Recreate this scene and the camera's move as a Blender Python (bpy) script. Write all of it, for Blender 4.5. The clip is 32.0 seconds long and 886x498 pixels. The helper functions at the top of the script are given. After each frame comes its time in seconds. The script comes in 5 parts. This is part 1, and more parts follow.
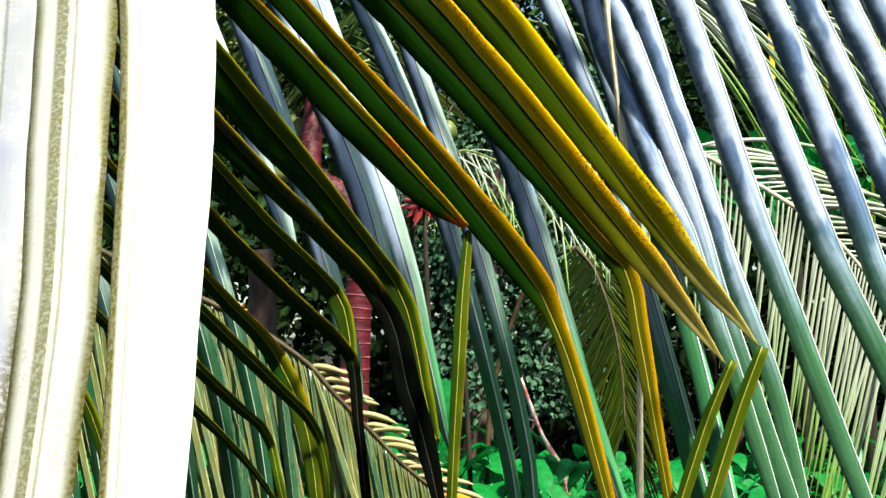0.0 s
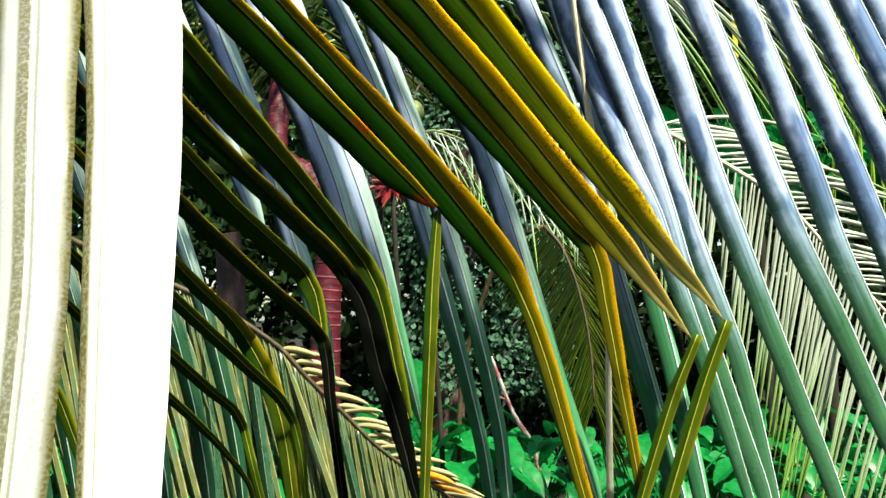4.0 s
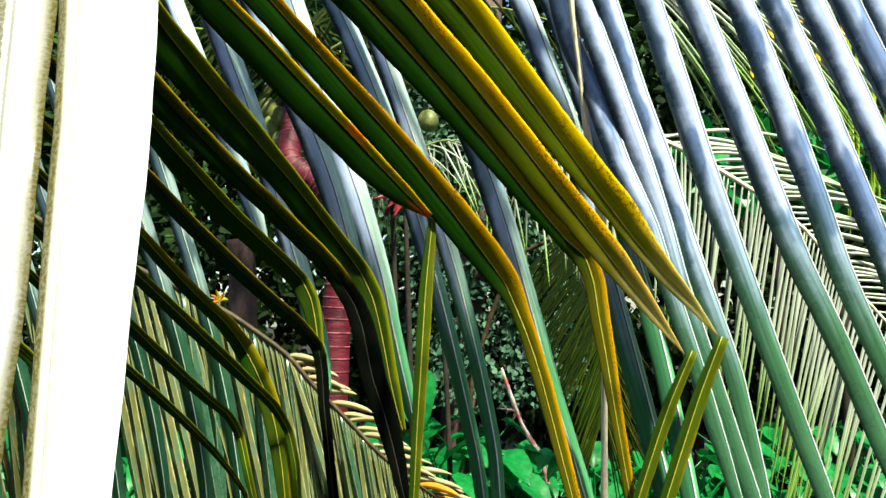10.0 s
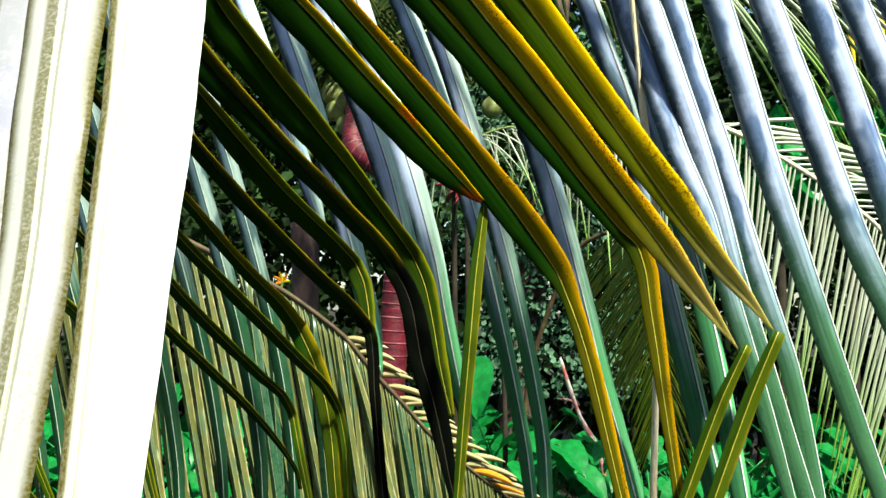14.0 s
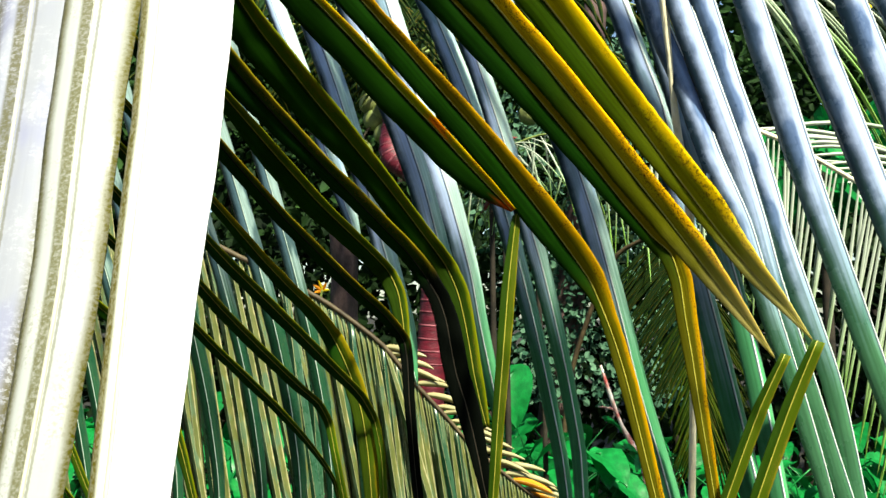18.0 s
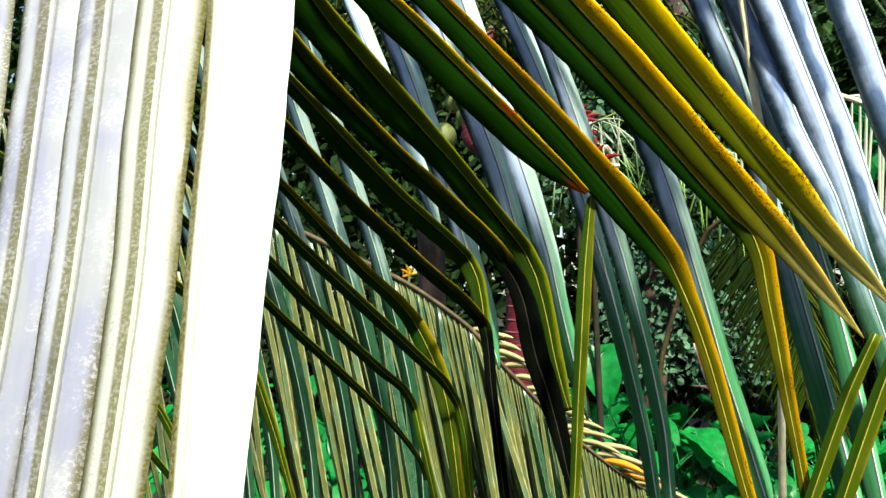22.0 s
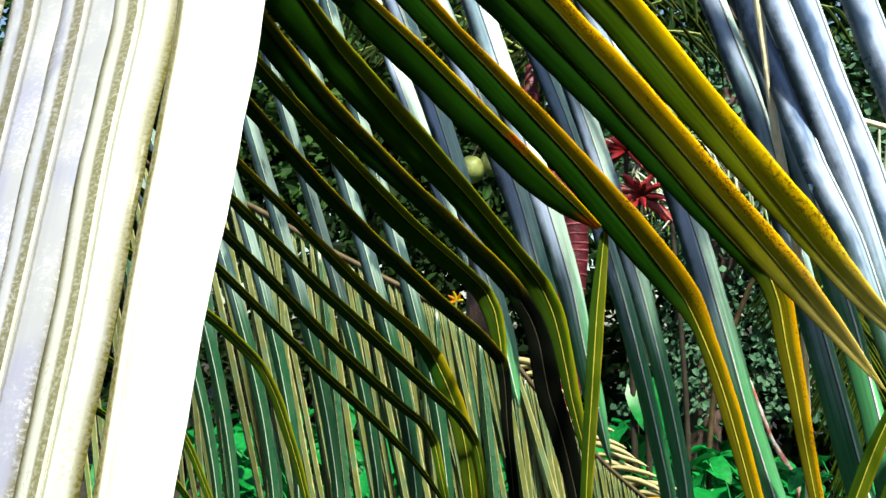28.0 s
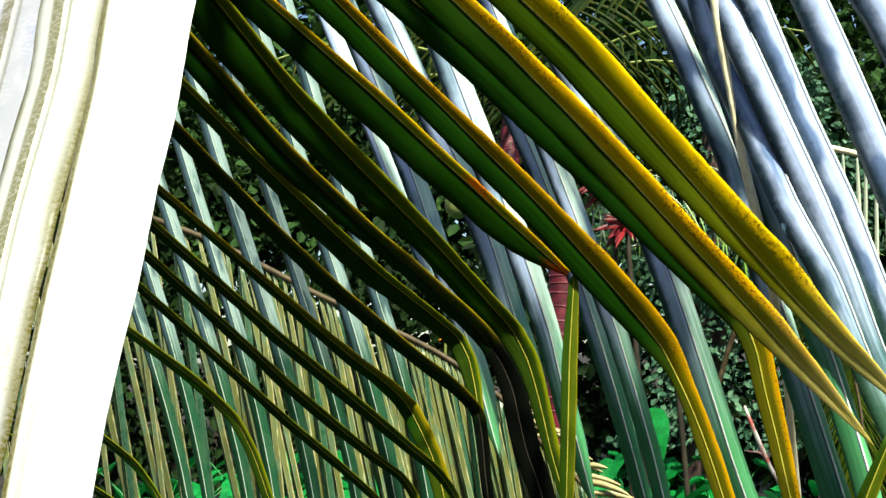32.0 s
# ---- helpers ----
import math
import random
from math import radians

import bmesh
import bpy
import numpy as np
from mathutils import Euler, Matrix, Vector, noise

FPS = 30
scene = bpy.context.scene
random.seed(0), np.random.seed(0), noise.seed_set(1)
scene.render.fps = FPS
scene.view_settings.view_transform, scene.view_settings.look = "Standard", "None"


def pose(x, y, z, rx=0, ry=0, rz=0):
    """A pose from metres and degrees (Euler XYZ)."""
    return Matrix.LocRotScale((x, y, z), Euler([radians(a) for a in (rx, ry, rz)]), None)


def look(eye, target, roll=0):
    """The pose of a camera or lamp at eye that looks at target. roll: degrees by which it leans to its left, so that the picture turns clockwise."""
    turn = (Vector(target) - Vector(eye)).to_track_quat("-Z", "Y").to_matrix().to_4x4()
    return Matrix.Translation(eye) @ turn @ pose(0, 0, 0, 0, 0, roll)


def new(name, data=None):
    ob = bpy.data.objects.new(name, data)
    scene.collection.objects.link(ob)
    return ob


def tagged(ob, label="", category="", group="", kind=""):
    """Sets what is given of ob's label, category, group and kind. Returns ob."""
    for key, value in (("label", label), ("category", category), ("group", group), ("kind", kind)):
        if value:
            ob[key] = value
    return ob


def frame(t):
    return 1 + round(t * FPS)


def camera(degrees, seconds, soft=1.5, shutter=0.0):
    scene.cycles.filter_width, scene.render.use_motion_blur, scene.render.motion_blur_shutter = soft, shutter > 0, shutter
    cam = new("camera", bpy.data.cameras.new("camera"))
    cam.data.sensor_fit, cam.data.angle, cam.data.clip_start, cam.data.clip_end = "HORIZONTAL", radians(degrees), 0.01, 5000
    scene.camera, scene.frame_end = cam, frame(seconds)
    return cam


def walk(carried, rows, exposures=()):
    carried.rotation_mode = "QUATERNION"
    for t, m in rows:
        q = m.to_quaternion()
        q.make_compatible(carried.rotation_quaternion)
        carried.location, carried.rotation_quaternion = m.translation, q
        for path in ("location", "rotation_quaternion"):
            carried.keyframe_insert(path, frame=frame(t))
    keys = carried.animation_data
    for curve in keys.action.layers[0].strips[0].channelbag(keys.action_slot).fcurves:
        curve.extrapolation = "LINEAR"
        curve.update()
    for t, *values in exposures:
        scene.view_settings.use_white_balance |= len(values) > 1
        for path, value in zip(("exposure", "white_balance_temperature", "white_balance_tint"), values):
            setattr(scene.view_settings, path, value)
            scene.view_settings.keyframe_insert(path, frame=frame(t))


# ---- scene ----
cam = camera(55, 32.0, soft=1.5)
# seconds, x, y, z, pitch, yaw, roll
PATH = [
    (0, 0.0017, -0.0013, 1.5570, 5.53, -2.50, -0.92),
    (0.5, 0.0025, -0.0011, 1.5551, 5.22, -3.15, -0.72),
    (1, 0.0033, -0.0012, 1.5549, 5.45, -3.52, -0.84),
    (1.5, 0.0046, -0.0021, 1.5544, 5.14, -3.53, -0.90),
    (2, 0.0060, -0.0023, 1.5538, 5.11, -3.63, -1.24),
    (2.5, 0.0069, -0.0018, 1.5537, 4.95, -3.85, -1.12),
    (3, 0.0085, 0.0003, 1.5545, 4.38, -4.03, -1.44),
    (3.5, 0.0075, 0.0001, 1.5556, 4.24, -4.47, -0.91),
    (4, -0.0001, -0.0079, 1.5562, 4.16, -4.58, -1.97),
    (4.5, -0.0047, -0.0142, 1.5565, 4.05, -4.83, -1.98),
    (5, 0.0016, -0.0102, 1.5565, 3.97, -4.54, -2.00),
    (5.5, 0.0126, -0.0011, 1.5568, 3.91, -4.30, -1.20),
    (6, 0.0181, 0.0035, 1.5575, 3.72, -4.30, -1.12),
    (6.5, 0.0193, 0.0041, 1.5579, 3.52, -4.41, -1.30),
    (7, 0.0207, 0.0052, 1.5578, 3.50, -4.51, -1.44),
    (7.5, 0.0218, 0.0053, 1.5574, 3.37, -4.66, -1.73),
    (8, 0.0227, 0.0044, 1.5575, 3.91, -4.71, -1.83),
    (8.5, 0.0237, 0.0030, 1.5573, 4.29, -4.67, -1.89),
    (9, 0.0248, 0.0018, 1.5568, 4.50, -4.46, -1.65),
    (9.5, 0.0266, 0.0024, 1.5565, 5.04, -4.39, -1.34),
    (10, 0.0291, 0.0047, 1.5560, 4.85, -3.47, -0.78),
    (10.5, 0.0314, 0.0054, 1.5549, 4.74, -2.67, -0.12),
    (11, 0.0331, 0.0042, 1.5537, 4.46, -2.12, 0.41),
    (11.5, 0.0347, 0.0037, 1.5536, 4.23, -1.45, 0.30),
    (12, 0.0364, 0.0047, 1.5539, 4.29, -1.12, 0.33),
    (12.5, 0.0384, 0.0061, 1.5542, 4.27, -0.65, 0.47),
    (13, 0.0401, 0.0075, 1.5545, 4.39, -0.48, 0.45),
    (13.5, 0.0423, 0.0090, 1.5545, 4.13, 0.03, 0.83),
    (14, 0.0446, 0.0105, 1.5544, 3.98, 0.80, 0.92),
    (14.5, 0.0467, 0.0115, 1.5549, 3.78, 1.79, 1.06),
    (15, 0.0482, 0.0111, 1.5552, 3.73, 2.64, 1.09),
    (15.5, 0.0430, 0.0039, 1.5538, 3.87, 2.81, 0.82),
    (16, 0.0308, -0.0084, 1.5517, 4.30, 2.95, -0.09),
    (16.5, 0.0245, -0.0144, 1.5513, 4.44, 2.73, -0.09),
    (17, 0.0317, -0.0089, 1.5530, 4.45, 3.13, -0.09),
    (17.5, 0.0454, 0.0025, 1.5556, 4.41, 3.35, 0.46),
    (18, 0.0538, 0.0118, 1.5571, 4.45, 3.48, 0.60),
    (18.5, 0.0571, 0.0162, 1.5568, 4.34, 3.34, 0.68),
    (19, 0.0598, 0.0170, 1.5558, 4.02, 3.57, 0.82),
    (19.5, 0.0625, 0.0189, 1.5562, 3.63, 3.84, 0.47),
    (20, 0.0654, 0.0219, 1.5579, 3.22, 4.23, 0.80),
    (20.5, 0.0675, 0.0231, 1.5602, 3.12, 5.43, -0.11),
    (21, 0.0706, 0.0217, 1.5609, 2.98, 6.53, 0.07),
    (21.5, 0.0728, 0.0167, 1.5610, 2.83, 8.11, 0.85),
    (22, 0.0713, 0.0108, 1.5632, 3.16, 9.47, -0.70),
    (22.5, 0.0744, 0.0113, 1.5651, 3.55, 10.77, -0.90),
    (23, 0.0821, 0.0163, 1.5656, 3.58, 11.41, 0.95),
    (23.5, 0.0867, 0.0184, 1.5665, 4.51, 11.95, 0.18),
    (24, 0.0912, 0.0235, 1.5680, 4.95, 11.72, 0.95),
    (24.5, 0.0895, 0.0254, 1.5663, 5.90, 10.97, 1.03),
    (25, 0.0783, 0.0164, 1.5586, 6.95, 10.72, 0.55),
    (25.5, 0.0740, 0.0122, 1.5535, 7.35, 10.29, 0.53),
    (26, 0.0868, 0.0245, 1.5601, 7.07, 10.97, 0.43),
    (26.5, 0.1074, 0.0444, 1.5719, 5.95, 11.46, 0.61),
    (27, 0.1196, 0.0557, 1.5766, 5.38, 12.45, 0.46),
    (27.5, 0.1233, 0.0577, 1.5761, 4.75, 12.93, 0.69),
    (28, 0.1257, 0.0574, 1.5774, 4.80, 13.39, 0.53),
    (28.5, 0.1281, 0.0591, 1.5800, 4.84, 13.81, 0.40),
    (29, 0.1312, 0.0647, 1.5835, 4.91, 13.96, 0.09),
    (29.5, 0.1357, 0.0766, 1.5879, 5.18, 14.11, -0.35),
    (30, 0.1407, 0.0893, 1.5921, 5.43, 13.72, -0.51),
    (30.5, 0.1438, 0.0939, 1.5945, 5.83, 13.74, -0.68),
    (31, 0.1457, 0.0958, 1.5958, 6.32, 13.27, -0.82),
    (31.5, 0.1476, 0.1002, 1.5977, 6.76, 13.02, -1.08),
    (32, 0.1498, 0.1054, 1.6005, 7.02, 12.91, -1.42),
]


def carried_pose(x, y, z, pitch, yaw, roll):
    p, w = radians(pitch), radians(yaw)
    ahead = Vector((-math.sin(w) * math.cos(p), math.cos(w) * math.cos(p), math.sin(p)))
    eye = Vector((x, y, z))
    return look(eye, eye + ahead, roll)


walk(cam, [(t, carried_pose(*row)) for t, *row in PATH], [(0, 1.82, 6600, -2), (32, 1.82, 6600, -2)])

# ---- light ----
SUN_FROM = Vector((0.26, -0.56, 0.79)).normalized()
world = bpy.data.worlds.new("sky")
scene.world = world
world.use_nodes = True
wn = world.node_tree
sky = wn.nodes.new("ShaderNodeTexSky")
sky.sky_type = "NISHITA"
sky.sun_disc = False
sky.sun_elevation = math.asin(SUN_FROM.z)
sky.sun_rotation = math.atan2(SUN_FROM.x, SUN_FROM.y)
wn.links.new(sky.outputs[0], wn.nodes["Background"].inputs[0])
wn.nodes["Background"].inputs[1].default_value = 0.053
sun = new("sun", bpy.data.lights.new("sun", "SUN"))
sun.data.energy = 4.1
sun.data.angle = radians(4.0)
sun.data.color = (1.0, 0.955, 0.80)
sun.matrix_world = look(SUN_FROM * 30, (0, 0, 0))

# ---- materials ----


def shader(name):
    m = bpy.data.materials.new(name)
    m.use_nodes = True
    nt = m.node_tree
    return m, nt, nt.nodes["Principled BSDF"], nt.nodes["Material Output"]


def node(nt, kind, inputs=(), operation=None):
    n = nt.nodes.new(kind)
    if operation:
        n.operation = operation
    for key, value in inputs:
        if isinstance(value, bpy.types.NodeSocket):
            nt.links.new(value, n.inputs[key])
        else:
            n.inputs[key].default_value = value
    return n


def rgba(c):
    return (c[0], c[1], c[2], 1.0)


def mixed(nt, fac, a, b, blend="MIX"):
    n = nt.nodes.new("ShaderNodeMix")
    n.data_type, n.blend_type = "RGBA", blend
    for key, value in ((0, fac), (6, a), (7, b)):
        if isinstance(value, bpy.types.NodeSocket):
            nt.links.new(value, n.inputs[key])
        else:
            n.inputs[key].default_value = rgba(value) if key else value
    return n.outputs[2]


def ramp(nt, value, low, high, a=0.0, b=1.0):
    n = node(nt, "ShaderNodeMapRange", ((0, value), (1, low), (2, high), (3, a), (4, b)))
    n.interpolation_type = "SMOOTHSTEP"
    return n.outputs[0]


def math_node(nt, op, a, b=0.0):
    return node(nt, "ShaderNodeMath", ((0, a), (1, b)), operation=op).outputs[0]


def leaf_material(name, left, right, edge, edge_from=0.86, edge_amount=1.0, rough=0.35, clear=0.35, spec=0.5, speck=(0.25, 0.12, 0.02),
                  speck_amount=0.5, streak=0.25, vein=0.25, bump=0.25, coat=0.0, tip=None, tip_at=(0.45, 0.8), ends=0.25, both=False, patches=None, patch_at=(0.48, 0.64), groove=0.0, grain=0.0, glow=0.3, seam=0.0, bare=None, rot=None, black_from=None, pale=None):
    """A palm blade. The strip runs along v (metres) and across u from its left edge (0) to its right edge (1)."""
    m, nt, bsdf, out = shader(name)
    uv = node(nt, "ShaderNodeUVMap")
    sep = node(nt, "ShaderNodeSeparateXYZ", ((0, uv.outputs[0]),))
    u, v = sep.outputs[0], sep.outputs[1]
    info = node(nt, "ShaderNodeObjectInfo")
    shift = math_node(nt, "MULTIPLY", info.outputs["Random"], 37.0)
    # long streaks along the blade
    co = node(nt, "ShaderNodeCombineXYZ", ((0, math_node(nt, "MULTIPLY", u, 14.0)), (1, math_node(nt, "MULTIPLY", v, 6.0)), (2, shift)))
    streaks = node(nt, "ShaderNodeTexNoise", (("Vector", co.outputs[0]), ("Scale", 1.0), ("Detail", 4.0)))
    co2 = node(nt, "ShaderNodeCombineXYZ", ((0, math_node(nt, "MULTIPLY", u, 2.0)), (1, math_node(nt, "MULTIPLY", v, 22.0)), (2, shift)))
    blotch = node(nt, "ShaderNodeTexNoise", (("Vector", co2.outputs[0]), ("Scale", 1.0), ("Detail", 5.0), ("Roughness", 0.62)))
    co3 = node(nt, "ShaderNodeCombineXYZ", ((0, math_node(nt, "MULTIPLY", u, 18.0)), (1, math_node(nt, "MULTIPLY", v, 420.0)), (2, shift)))
    fleck = node(nt, "ShaderNodeTexNoise", (("Vector", co3.outputs[0]), ("Scale", 1.0), ("Detail", 3.0), ("Roughness", 0.7)))
    # halves coloured apart, partly painting in their lit and shaded sides
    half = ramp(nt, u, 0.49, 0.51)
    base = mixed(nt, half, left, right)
    # on blue blades, dark patches paint in cast shadow bands
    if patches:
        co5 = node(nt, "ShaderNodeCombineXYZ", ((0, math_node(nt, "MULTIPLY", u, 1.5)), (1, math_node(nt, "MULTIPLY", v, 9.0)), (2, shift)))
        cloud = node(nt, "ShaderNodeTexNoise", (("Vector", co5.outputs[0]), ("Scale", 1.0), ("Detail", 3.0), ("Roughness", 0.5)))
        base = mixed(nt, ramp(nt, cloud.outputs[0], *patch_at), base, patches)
    if bare:  # left margin painted dark, as the shaded side of a rolled blade
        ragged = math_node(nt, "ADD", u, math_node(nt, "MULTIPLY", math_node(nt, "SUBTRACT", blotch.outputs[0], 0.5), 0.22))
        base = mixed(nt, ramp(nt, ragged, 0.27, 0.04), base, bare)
    if tip:  # tip colour; on blue blades the painted sky sheen gives way to green
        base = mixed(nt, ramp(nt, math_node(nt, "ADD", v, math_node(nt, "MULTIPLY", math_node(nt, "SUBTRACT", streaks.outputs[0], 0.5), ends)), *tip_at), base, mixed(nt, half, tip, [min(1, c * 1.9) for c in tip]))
    base = mixed(nt, math_node(nt, "MULTIPLY", ramp(nt, streaks.outputs[0], 0.35, 0.7), streak), base, (0.42, 0.42, 0.42), "MULTIPLY")
    base = mixed(nt, math_node(nt, "MULTIPLY", ramp(nt, blotch.outputs[0], 0.45, 0.75), 0.35), base, (1.55, 1.5, 1.4), "MULTIPLY")
    # worn, rusty margin
    wander = math_node(nt, "MULTIPLY", math_node(nt, "SUBTRACT", blotch.outputs[0], 0.5), 0.3)
    side = u
    if both == "left":
        side = math_node(nt, "SUBTRACT", 1.0, u)
    elif both:
        side = math_node(nt, "MAXIMUM", u, math_node(nt, "SUBTRACT", 1.0, u))
    wander = math_node(nt, "MULTIPLY", wander, 0.25 if both else 1.0)
    rim = ramp(nt, math_node(nt, "ADD", side, wander), edge_from - 0.06, edge_from + 0.10)
    if grain:  # the margin is scurfy
        rim = math_node(nt, "MULTIPLY", rim, ramp(nt, fleck.outputs[0], 0.62, 0.40, 1 - grain, 1.0))
    base = mixed(nt, math_node(nt, "MULTIPLY", rim, edge_amount), base, edge)
    if seam:  # scurfy band on one side of the midrib, a thin dark line on the other
        ragged = math_node(nt, "ADD", u, math_node(nt, "MULTIPLY", math_node(nt, "SUBTRACT", fleck.outputs[0], 0.5), 0.05))
        band = math_node(nt, "MULTIPLY", ramp(nt, ragged, 0.28, 0.34), ramp(nt, ragged, 0.475, 0.455))
        band = math_node(nt, "MULTIPLY", band, ramp(nt, fleck.outputs[0], 0.68, 0.42, 0.55, 1.0))
        line = math_node(nt, "MULTIPLY", ramp(nt, ragged, 0.54, 0.55), ramp(nt, ragged, 0.59, 0.57))
        base = mixed(nt, math_node(nt, "MULTIPLY", math_node(nt, "MAXIMUM", band, math_node(nt, "MULTIPLY", line, 0.6)), seam), base, mixed(nt, ramp(nt, math_node(nt, "ADD", v, math_node(nt, "MULTIPLY", blotch.outputs[0], 0.1)), 0.40, 0.62), edge, (0.065, 0.058, 0.005)))
    if rot:  # a rust-red rotten spot on one half, so far along the blade
        near = math_node(nt, "ABSOLUTE", math_node(nt, "SUBTRACT", math_node(nt, "ADD", v, math_node(nt, "MULTIPLY", math_node(nt, "SUBTRACT", blotch.outputs[0], 0.5), 0.10)), rot))
        base = mixed(nt, math_node(nt, "MULTIPLY", ramp(nt, near, 0.026, 0.010), ramp(nt, u, 0.52, 0.62)), base, (0.72, 0.24, 0.004))
    if groove:  # dark furrow along the midrib
        off = math_node(nt, "ABSOLUTE", math_node(nt, "SUBTRACT", u, 0.455))
        base = mixed(nt, math_node(nt, "MULTIPLY", ramp(nt, off, 0.030, 0.008), groove), base, [c * 0.12 for c in left])
    spots = math_node(nt, "MULTIPLY", math_node(nt, "MULTIPLY", ramp(nt, fleck.outputs[0], 0.50, 0.60), ramp(nt, blotch.outputs[0], 0.42, 0.6)), math_node(nt, "MULTIPLY", ramp(nt, side, 0.5, 0.8), speck_amount))
    base = mixed(nt, spots, base, speck)
    if black_from:  # near-black from the bend on
        base = mixed(nt, ramp(nt, math_node(nt, "ADD", v, math_node(nt, "MULTIPLY", math_node(nt, "SUBTRACT", blotch.outputs[0], 0.5), 0.08)), *black_from), base, (0.0012, 0.0018, 0.001))
    if pale:  # dried to straw at the point
        base = mixed(nt, ramp(nt, math_node(nt, "ADD", v, math_node(nt, "MULTIPLY", math_node(nt, "SUBTRACT", blotch.outputs[0], 0.5), 0.10)), 0.84, 1.0), base, pale)
    bsdf.inputs["Roughness"].default_value = rough
    bsdf.inputs["Specular IOR Level"].default_value = spec
    bsdf.inputs["Coat Weight"].default_value = coat
    bsdf.inputs["Coat Roughness"].default_value = 0.25
    nt.links.new(base, bsdf.inputs["Base Color"])
    rr = ramp(nt, blotch.outputs[0], 0.3, 0.8, rough * 0.75, min(1.0, rough * 1.5))
    nt.links.new(rr, bsdf.inputs["Roughness"])
    # fine lengthwise veins
    co4 = node(nt, "ShaderNodeCombineXYZ", ((0, math_node(nt, "MULTIPLY", u, 90.0)), (1, math_node(nt, "MULTIPLY", v, 3.0)), (2, shift)))
    veins = node(nt, "ShaderNodeTexNoise", (("Vector", co4.outputs[0]), ("Scale", 1.0), ("Detail", 2.0)))
    height = math_node(nt, "ADD", math_node(nt, "MULTIPLY", veins.outputs[0], vein), math_node(nt, "MULTIPLY", fleck.outputs[0], 0.3))
    bmp = node(nt, "ShaderNodeBump", (("Strength", bump), ("Distance", 0.001), ("Height", height)))
    nt.links.new(bmp.outputs[0], bsdf.inputs["Normal"])
    if clear > 0:
        tl = node(nt, "ShaderNodeBsdfTranslucent", (("Color", mixed(nt, glow, base, (0.30, 0.5, 0.01))),))
        mix = node(nt, "ShaderNodeMixShader", ((0, clear), (1, bsdf.outputs[0]), (2, tl.outputs[0])))
        nt.links.new(mix.outputs[0], out.inputs[0])
    return m


def plain_material(name, a, b, scale=8.0, rough=0.7, bump=0.3, stretch=(1, 1, 1), spec=0.3, clear=0.0, island=False, bump_size=0.01):
    m, nt, bsdf, out = shader(name)
    tc = node(nt, "ShaderNodeTexCoord")
    mp = node(nt, "ShaderNodeMapping", ((0, tc.outputs["Object"]),))
    mp.inputs["Scale"].default_value = stretch
    big = node(nt, "ShaderNodeTexNoise", (("Vector", mp.outputs[0]), ("Scale", scale), ("Detail", 6.0), ("Roughness", 0.6)))
    fine = node(nt, "ShaderNodeTexNoise", (("Vector", mp.outputs[0]), ("Scale", scale * 9), ("Detail", 3.0)))
    fac = ramp(nt, big.outputs[0], 0.35, 0.68)
    if island:
        geo = node(nt, "ShaderNodeNewGeometry")
        fac = math_node(nt, "MULTIPLY", math_node(nt, "ADD", fac, math_node(nt, "MULTIPLY", geo.outputs["Random Per Island"], 1.4)), 0.42)
    base = mixed(nt, fac, a, b)
    base = mixed(nt, math_node(nt, "MULTIPLY", ramp(nt, fine.outputs[0], 0.4, 0.7), 0.35), base, [c * 0.5 for c in a])
    nt.links.new(base, bsdf.inputs["Base Color"])
    bsdf.inputs["Roughness"].default_value = rough
    bsdf.inputs["Specular IOR Level"].default_value = spec
    if bump:
        bm_ = node(nt, "ShaderNodeBump", (("Strength", bump), ("Distance", bump_size), ("Height", math_node(nt, "ADD", big.outputs[0], math_node(nt, "MULTIPLY", fine.outputs[0], 0.4)))))
        nt.links.new(bm_.outputs[0], bsdf.inputs["Normal"])
    if clear > 0:
        tl = node(nt, "ShaderNodeBsdfTranslucent", (("Color", base),))
        mix = node(nt, "ShaderNodeMixShader", ((0, clear), (1, bsdf.outputs[0]), (2, tl.outputs[0])))
        nt.links.new(mix.outputs[0], out.inputs[0])
    return m


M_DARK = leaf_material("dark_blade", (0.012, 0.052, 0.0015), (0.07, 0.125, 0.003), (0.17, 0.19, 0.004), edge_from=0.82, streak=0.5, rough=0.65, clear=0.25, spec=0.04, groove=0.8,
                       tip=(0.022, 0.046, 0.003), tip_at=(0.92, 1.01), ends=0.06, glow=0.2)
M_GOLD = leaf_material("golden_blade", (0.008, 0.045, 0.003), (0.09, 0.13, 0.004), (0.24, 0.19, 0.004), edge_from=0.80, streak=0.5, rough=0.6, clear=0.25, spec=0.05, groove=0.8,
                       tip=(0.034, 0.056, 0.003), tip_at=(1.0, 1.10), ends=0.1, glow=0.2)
M_BLACK_END = leaf_material("black_end_blade", (0.004, 0.024, 0.0015), (0.025, 0.055, 0.002), (0.18, 0.14, 0.004), edge_from=0.84, streak=0.5, rough=0.65, clear=0.0, spec=0.03, groove=0.8, black_from=(0.95, 1.02))
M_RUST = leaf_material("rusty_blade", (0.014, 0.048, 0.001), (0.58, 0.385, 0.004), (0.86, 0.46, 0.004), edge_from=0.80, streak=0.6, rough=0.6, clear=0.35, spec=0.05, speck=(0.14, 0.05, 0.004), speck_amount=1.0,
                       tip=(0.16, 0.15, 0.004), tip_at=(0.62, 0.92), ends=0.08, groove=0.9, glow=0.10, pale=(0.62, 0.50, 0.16))
